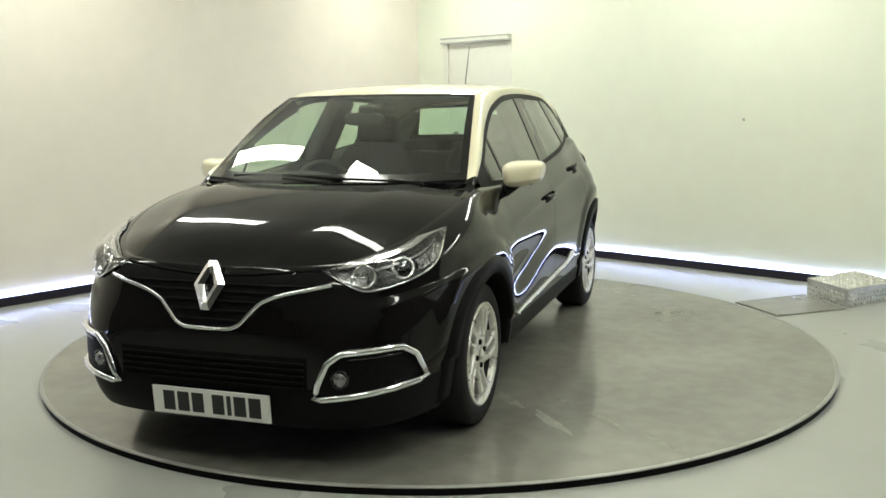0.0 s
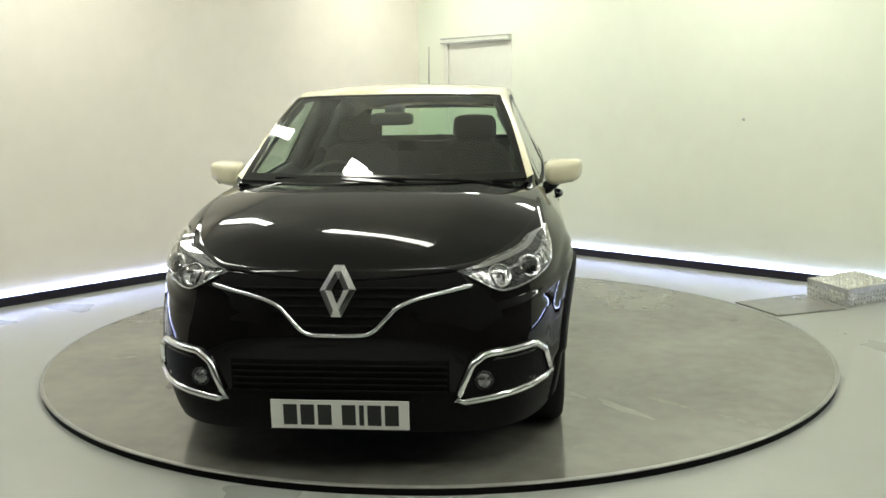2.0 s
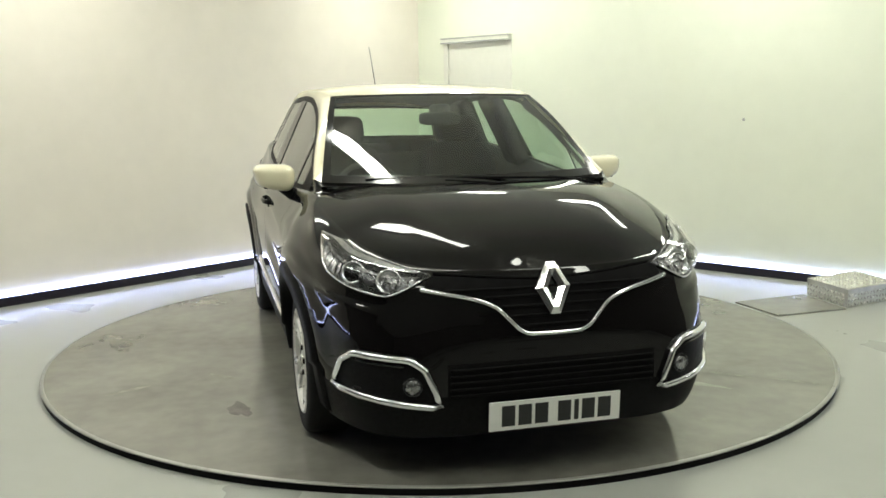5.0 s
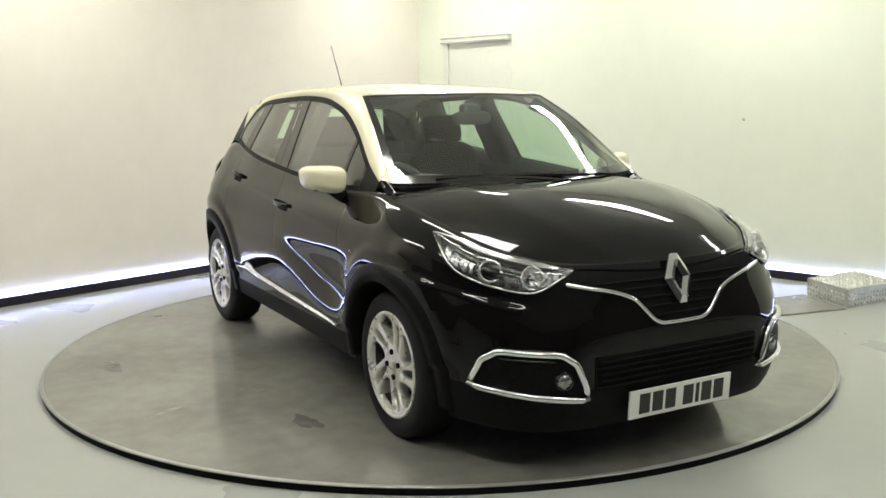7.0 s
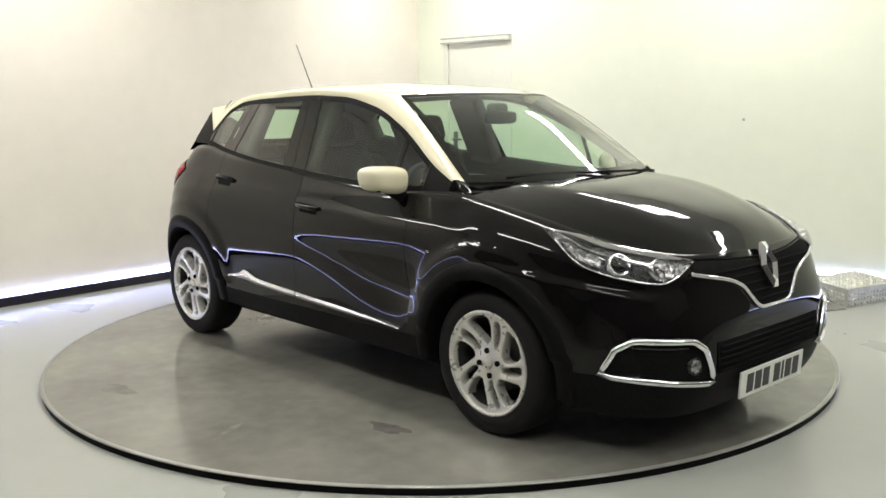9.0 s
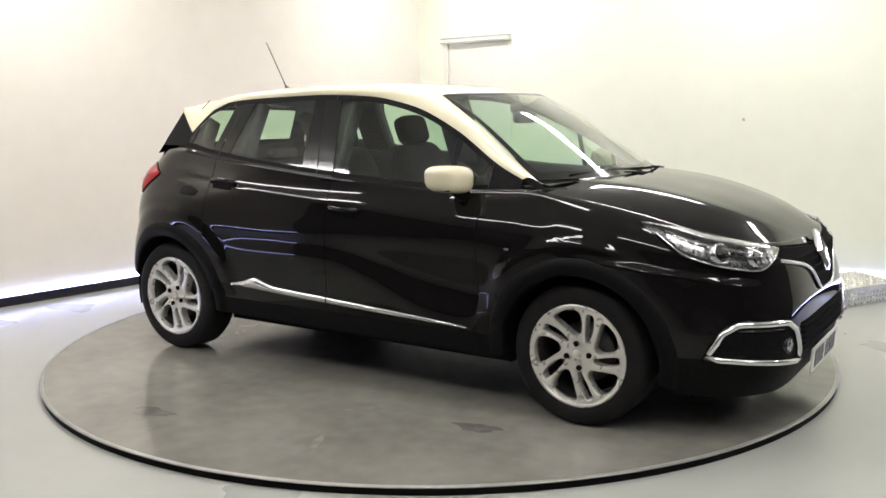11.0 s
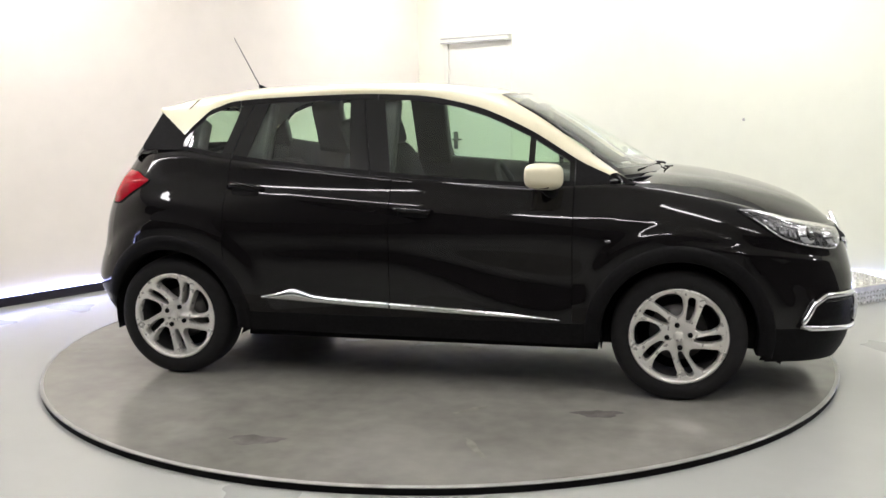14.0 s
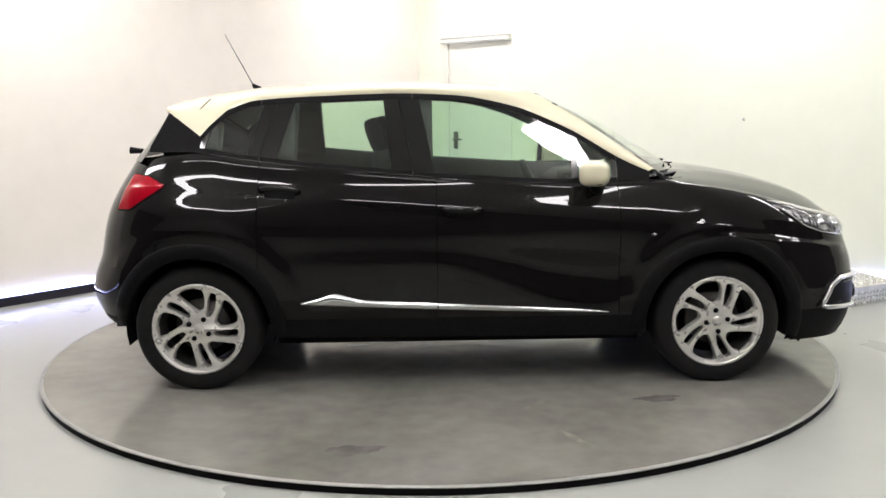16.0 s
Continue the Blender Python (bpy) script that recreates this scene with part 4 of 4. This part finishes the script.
def fog_light(side):
    yz = [(0.778, 0.366), (0.752, 0.470), (0.715, 0.508), (0.540, 0.500), (0.488, 0.462), (0.430, 0.322)]
    outline = rounded([(s_front(y, z), z) for y, z in resampled(yz, 3)], 0.25, 1)
    pocket = part("fog_light_pocket", skin_patch(bmesh.new(), outline, side, 0.002), PLASTIC, car, "black plastic fog lamp pocket")
    bm = bmesh.new()
    skin_line(bm, outline, side, 0.009, 0.0140, True)
    part("fog_light_trim", bm, CHROME, pocket, "chrome fog lamp surround")
    c = Vector(skin(s_front(0.535, 0.403), 0.403, side, 0.001))
    for nm, mat, lab, prof in (("fog_lamp_ring", LAMPDARK, "dark lamp ring", [(0.036, -0.01), (0.036, 0.006), (0.031, 0.009), (0.028, 0.004)]),
                               ("fog_lamp_lens", LAMPMID, "clear fog lamp", [(0.029, 0.0), (0.027, 0.008), (0.017, 0.013), (0.0, 0.015)])):
        bm = lathe(bmesh.new(), prof, 24)
        bmesh.ops.transform(bm, matrix=Matrix.Translation(c) @ Vector((1, 0.18 * side, 0.03)).to_track_quat("Y", "Z").to_matrix().to_4x4(), verts=bm.verts)
        part(nm, bm, mat, pocket, lab)
    bm = bmesh.new()
    skin_line(bm, [(s_front(y, z), z) for y, z in resampled([(0.72, 0.482), (0.56, 0.476)], 8, False)], side, 0.004, 0.006)
    part("pocket_blade", bm, GLOSSBLACK, pocket, "thin black blade")


def side_trim(side):
    low = spline((-0.785, 0.437), (-0.104, 0.404), (0.745, 0.374))
    high = spline((-0.785, 0.448), (-0.70, 0.464), (-0.615, 0.490), (-0.56, 0.476), (-0.485, 0.456), (-0.104, 0.434), (0.60, 0.394), (0.745, 0.380))
    for par, x0, x1 in ((doors[("rear_door", side)], -0.785, -0.108), (doors[("front_door", side)], -0.100, 0.745)):
        rows = []
        for k in range(41):
            x = x0 + (x1 - x0) * k / 40
            a, b = low(x), max(high(x), low(x) + 0.004)
            s = s_of_x(x)
            rows.append([skin(s, a, side, 0.0005), skin(s, a + 0.001, side, 0.011), skin(s, (a + b) / 2, side, 0.014), skin(s, b - 0.001, side, 0.010), skin(s, b, side, 0.0005)])
        part("side_trim", sheet(bmesh.new(), rows), CHROME, par, "chrome door trim strip")


def door_handle(x, z, par, side):
    out = rounded([(s_of_x(x + dx), z + dz) for dx, dz in resampled([(0.075, -0.026), (0.075, 0.020), (-0.075, 0.028), (-0.075, -0.018)], 3)], 0.25, 2)
    cup = part("handle_cup", skin_patch(bmesh.new(), out, side, 0.0025), LINER, par, "dark handle recess")
    bm = bmesh.new()
    pts = []
    for k in range(13):
        t = k / 12
        e = math.sin(math.pi * t) ** 0.5
        pts.append(skin(s_of_x(x + 0.098 - 0.196 * t), z + 0.012 + 0.010 * (t - 0.5), side, 0.004 + 0.030 * e))
    tube(bm, pts, 0.013, 10, False, 0.7)
    part("door_handle", bm, PAINT, par, "black bar door handle")


def wing_mirror(side):
    bm = bmesh.new()
    bmesh.ops.create_uvsphere(bm, u_segments=32, v_segments=20, radius=1)
    for v in bm.verts:
        x, y, z = v.co
        p = lambda c, e: math.copysign(abs(c) ** e, c)
        x, y, z = p(x, 0.62), p(y, 0.55), p(z, 0.62)
        if x < 0:
            x *= 0.55
        y2 = y * (0.096 + 0.008 * z)
        v.co = (0.648 + 0.092 * x - 0.030 * y, side * (0.872 + y2), 1.068 + z * (0.063 - 0.006 * y) + 0.008 * y)
    cap = part("wing_mirror", bm, CREAM, car, "cream painted wing mirror")
    bm = bmesh.new()
    rod(bm, (0.655, side * 0.850, 1.030), (0.70, side * 0.775, 0.978), 0.026, 0.034, 12)
    box(bm, (0.615, -0.055, -0.010), (0.695, 0.050, 0.010), Matrix.Translation((0, side * 0.870, 1.024)))
    soften(part("mirror_foot", bm, PLASTIC, cap, "black plastic mirror foot"), 0.006)
    bm = bmesh.new()
    out = rounded([(-0.075, -0.040), (0.075, -0.040), (0.078, 0.042), (-0.070, 0.046)], 0.25, 3)
    f = bm.faces.new([bm.verts.new((0.597 - 0.010 * a / 0.07 * 0.9, side * (0.872 + a), 1.068 + b)) for a, b in out])
    part("mirror_glass", bm, MIRROR, cap, "silvered mirror glass", False)


def tail_light(side):
    outline = rounded(resampled([(2.245, 1.030), (2.39, 1.072), (2.57, 1.082), (2.60, 0.995), (2.575, 0.905), (2.45, 0.910)], 3), 0.25, 1)
    lamp = part("tail_light", skin_patch(bmesh.new(), outline, side, 0.004, 0.022), REDLENS, car, "glossy red tail light")
    bm = bmesh.new()
    skin_line(bm, outline, side, 0.002, 0.004, True)
    part("lamp_seal", bm, LINER, lamp, "thin dark seal")


def wing_details(side):
    par = doors[("front_wing", side)]
    out = [(s_of_x(0.965 + 0.014 * math.cos(a)), 0.765 + 0.007 * math.sin(a)) for a in [2 * math.pi * k / 16 for k in range(16)]]
    part("side_repeater", skin_patch(bmesh.new(), out, side, 0.001, 0.004, 3), LAMPMID, par, "small clear side repeater")
    bm = bmesh.new()
    vs = [bm.verts.new((x, side * y, z)) for y in (0.70, 0.58) for x, z in ((1.70, 0.215), (1.80, 0.215), (1.775, 0.165))]
    bm.faces.new(vs[:3]), bm.faces.new(vs[3:])
    for k in range(3):
        bm.faces.new((vs[k], vs[(k + 1) % 3], vs[3 + (k + 1) % 3], vs[3 + k]))
    part("air_deflector", bm, PLASTIC, car, "small black air deflector", False)


for sd in (1, -1):
    headlight(sd)
    fog_light(sd)
    side_trim(sd)
    door_handle(0.02, 0.885, doors[("front_door", sd)], sd)
    door_handle(-0.875, 0.982, doors[("rear_door", sd)], sd)
    wing_mirror(sd)
    tail_light(sd)
    wing_details(sd)


def roof_fittings():
    bm = bmesh.new()
    rod(bm, (-1.10, 0, 1.506), (-1.135, 0, 1.535), 0.022, 0.008, 12)
    base = part("antenna_base", bm, PLASTIC, car, "black rubber antenna base")
    bm = bmesh.new()
    rod(bm, (-1.13, 0, 1.53), (-1.277, -0.012, 1.815), 0.0032, 0.0018, 8)
    part("antenna_rod", bm, PLASTIC, base, "thin black antenna rod")
    bm = bmesh.new()
    rod(bm, (-1.74, 0, 1.165), (-1.85, 0, 1.172), 0.010, 0.020, 14)
    part("rear_wiper_hub", bm, PLASTIC, car, "black rear wiper hub")


roof_fittings()


def wipers():
    for pivot, knee, a, b in (((1.262, 0.10, 1.052), (1.225, -0.16, 1.072), (1.205, 0.14, 1.074), (1.095, -0.50, 1.074)),
                              ((1.165, 0.52, 1.048), (1.165, 0.36, 1.070), (1.115, 0.62, 1.048), (1.228, 0.05, 1.076))):
        bm = bmesh.new()
        rod(bm, (pivot[0], pivot[1], pivot[2] - 0.02), (pivot[0], pivot[1], pivot[2] + 0.008), 0.011)
        rod(bm, pivot, knee, 0.006, 0.004)
        w = part("wiper", bm, PLASTIC, car, "black wiper arm")
        bm = bmesh.new()
        va, vb = Vector(a), Vector(b)
        tube(bm, [va + (vb - va) * t + Vector((0.016, 0, 0.004)) * math.sin(math.pi * t) for t in [k / 12 for k in range(13)]], 0.006, 6)
        part("wiper_blade", bm, LINER, w, "black wiper blade")
    rows = []
    for k in range(-16, 17):
        q = k / 16
        x = 1.02 + 0.202 * (1 - q * q)
        rows.append([(x + 0.05, 0.70 * q, 1.048), (x + 0.005, 0.695 * q, 1.046), (x - 0.015, 0.69 * q, 1.062)])
    part("scuttle_panel", sheet(bmesh.new(), rows), PLASTIC, car, "black plastic scuttle panel")


wipers()


# ---- inside the car ----
def pad(bm, c, size, e=0.45, m=None):
    """A soft, rounded block."""
    ret = bmesh.ops.create_uvsphere(bm, u_segments=20, v_segments=14, radius=1)
    for v in ret["verts"]:
        x, y, z = (math.copysign(abs(k) ** e, k) for k in v.co)
        v.co = (x * size[0], y * size[1], z * size[2])
    t = Matrix.Translation(c)
    bmesh.ops.transform(bm, matrix=t @ m if m else t, verts=ret["verts"])


def front_seat(y):
    seat = empty("front_seat")
    seat.parent = car
    lean = Matrix.Rotation(radians(-18), 4, "Y")
    for nm, c, size, mm in (("seat_cushion", (0.0, y, 0.52), (0.27, 0.25, 0.09), None), ("seat_back", (-0.30, y, 0.86), (0.075, 0.245, 0.33), lean)):
        bm = bmesh.new()
        pad(bm, c, size, 0.5, mm)
        part(nm, bm, FABRIC, seat)
    bm = bmesh.new()
    pad(bm, (-0.415, y, 1.255), (0.050, 0.135, 0.090), 0.5, lean)
    part("headrest", bm, FABRIC, seat, "dark fabric headrest")
    for d in (-0.05, 0.05):
        bm = bmesh.new()
        rod(bm, (-0.38, y + d, 1.12), (-0.40, y + d, 1.19), 0.007)
        part("headrest_post", bm, CHROME, seat)


def cabin():
    front_seat(0.36)
    front_seat(-0.36)
    bench = empty("rear_bench")
    bench.parent = car
    for nm, c, size in (("bench_cushion", (-0.82, 0, 0.55), (0.24, 0.62, 0.09)), ("bench_back", (-1.13, 0, 0.82), (0.07, 0.60, 0.27))):
        bm = bmesh.new()
        pad(bm, c, size, 0.3)
        part(nm, bm, FABRIC, bench)
    for y in (-0.36, 0.0, 0.36):
        bm = bmesh.new()
        pad(bm, (-1.19, y, 1.115), (0.045, 0.12, 0.055 if y else 0.035), 0.5)
        part("rear_headrest", bm, FABRIC, bench, "dark fabric headrest")
    rows = []
    for k in range(-14, 15):
        q = k / 14
        b = 0.17 * (1 - q * q)
        rows.append([(1.00 + b, 0.69 * q, 1.035), (0.85 + b * 0.7, 0.69 * q, 1.020), (0.66 + b * 0.5, 0.68 * q, 0.995), (0.58 + b * 0.4, 0.68 * q, 0.94), (0.62, 0.68 * q, 0.55)])
    part("dashboard", sheet(bmesh.new(), rows), DASH, car, "dark soft-touch dashboard")
    bm = bmesh.new()
    pad(bm, (0.66, -0.36, 1.02), (0.10, 0.17, 0.045), 0.6)
    part("instrument_hood", bm, DASH, car, "dark instrument hood")
    bm = bmesh.new()
    ring = [Matrix.Rotation(radians(-24), 4, "Y") @ Vector((0, 0.185 * math.cos(a), 0.185 * math.sin(a))) + Vector((0.44, -0.36, 0.93)) for a in [2 * math.pi * k / 36 for k in range(36)]]
    tube(bm, ring, 0.015, 8, True)
    sw = part("steering_wheel", bm, DASH, car, "dark steering wheel")
    bm = bmesh.new()
    pad(bm, (0.45, -0.36, 0.925), (0.03, 0.075, 0.06), 0.5, Matrix.Rotation(radians(-24), 4, "Y"))
    rod(bm, (0.44, -0.20, 0.935), (0.45, -0.52, 0.935), 0.014)
    rod(bm, (0.45, -0.36, 0.92), (0.66, -0.36, 0.86), 0.03)
    part("wheel_boss", bm, DASH, sw)
    bm = bmesh.new()
    pad(bm, (0.590, -0.01, 1.338), (0.020, 0.112, 0.034), 0.5)
    rm = part("rear_view_mirror", bm, DASH, car, "dark rear-view mirror")
    bm = bmesh.new()
    pad(bm, (0.555, 0.0, 1.385), (0.045, 0.052, 0.028), 0.6)
    part("sensor_housing", bm, DASH, rm, "dark sensor housing")
    rows = []
    for i in range(21):
        u = i / 20
        xe = 0.39 + (-1.46 - 0.39) * u
        rows.append([(xe + 0.05 * (1 - u) * (1 - q * q), (roof_edge_y(xe) - 0.006) * q, roof_edge_z(xe) - 0.012 + (roof_mid_z(xe) - roof_edge_z(xe)) * (1 - abs(q) ** 2.4) - 0.012) for q in [k / 10 for k in range(-10, 11)]])
    part("headliner", sheet(bmesh.new(), rows), HEADLINER, car, "grey fabric headliner")
    for side in (1, -1):
        rows = []
        for k in range(21):
            u = k / 20
            x = 0.25 + (0.95 - 0.25) * u
            a, b = Vector(side_point(x, cream_z(x) - 0.02, side)), Vector((screen_x(u), side * screen_y(u), screen_z(u)))
            inn = Vector((-0.01, -side * 0.022, -0.012))
            rows.append([a + inn, (a + b) / 2 + inn * 1.6, b + inn])
        part("pillar_lining", sheet(bmesh.new(), rows), DASH, car, "dark pillar lining")
        for x0, x1 in ((-0.33, -0.12), (-0.995, -0.81), (-1.46, -1.20)):
            thicken(window_patch((x0, x1, glass_low, cream_z), side, -0.062, DASH, "pillar_lining", car, "dark pillar lining"), 0.085, 0)
        rows = []
        for k in range(31):
            x = -1.50 + (0.95 + 1.50) * k / 30
            rows.append([(x, side * (belt_y(x) - 0.03), belt_z(x) + 0.018), (x, side * (belt_y(x) - 0.07), belt_z(x) + 0.012), (x, side * (belt_y(x) - 0.10), belt_z(x) - 0.12), (x, side * (belt_y(x) - 0.10), 0.40)])
        part("door_lining", sheet(bmesh.new(), rows), DASH, car, "dark inner door lining")
        rows = []
        for k in range(31):
            x = -1.48 + (0.25 + 1.48) * k / 30
            a = Vector(side_point(x, cream_z(x), side)) + Vector((0, -side * 0.012, -0.004))
            b = Vector((x, side * (roof_edge_y(x) - 0.02), roof_edge_z(x) - 0.02))
            rows.append([a, (a + b) / 2 + Vector((0, -side * 0.008, 0)), b])
        part("rail_lining", sheet(bmesh.new(), rows), HEADLINER, car, "grey rail lining")
    bm = bmesh.new()
    box(bm, (-1.66, -0.56, 0.985), (-1.18, 0.56, 1.0))
    part("parcel_shelf", bm, DASH, car, "dark parcel shelf", False)


cabin()

tagged(car, "black five-door crossover car with a cream roof and alloy wheels", "car")


# ---- motion: car and turntable turn together ----
OFFSET = Vector((0.0885, -0.1551, 0.0))


def turned(t):
    return -109.40 + 6.869 * t


def motions():
    seq = [i * 0.5 for i in range(int(SECONDS * 2) + 1)]
    spin = [(t, pose(0, 0, 0, 0, 0, turned(t))) for t in seq]
    walk(table, spin)
    walk(car, [(t, m @ Matrix.Translation(OFFSET)) for t, m in spin])


motions()
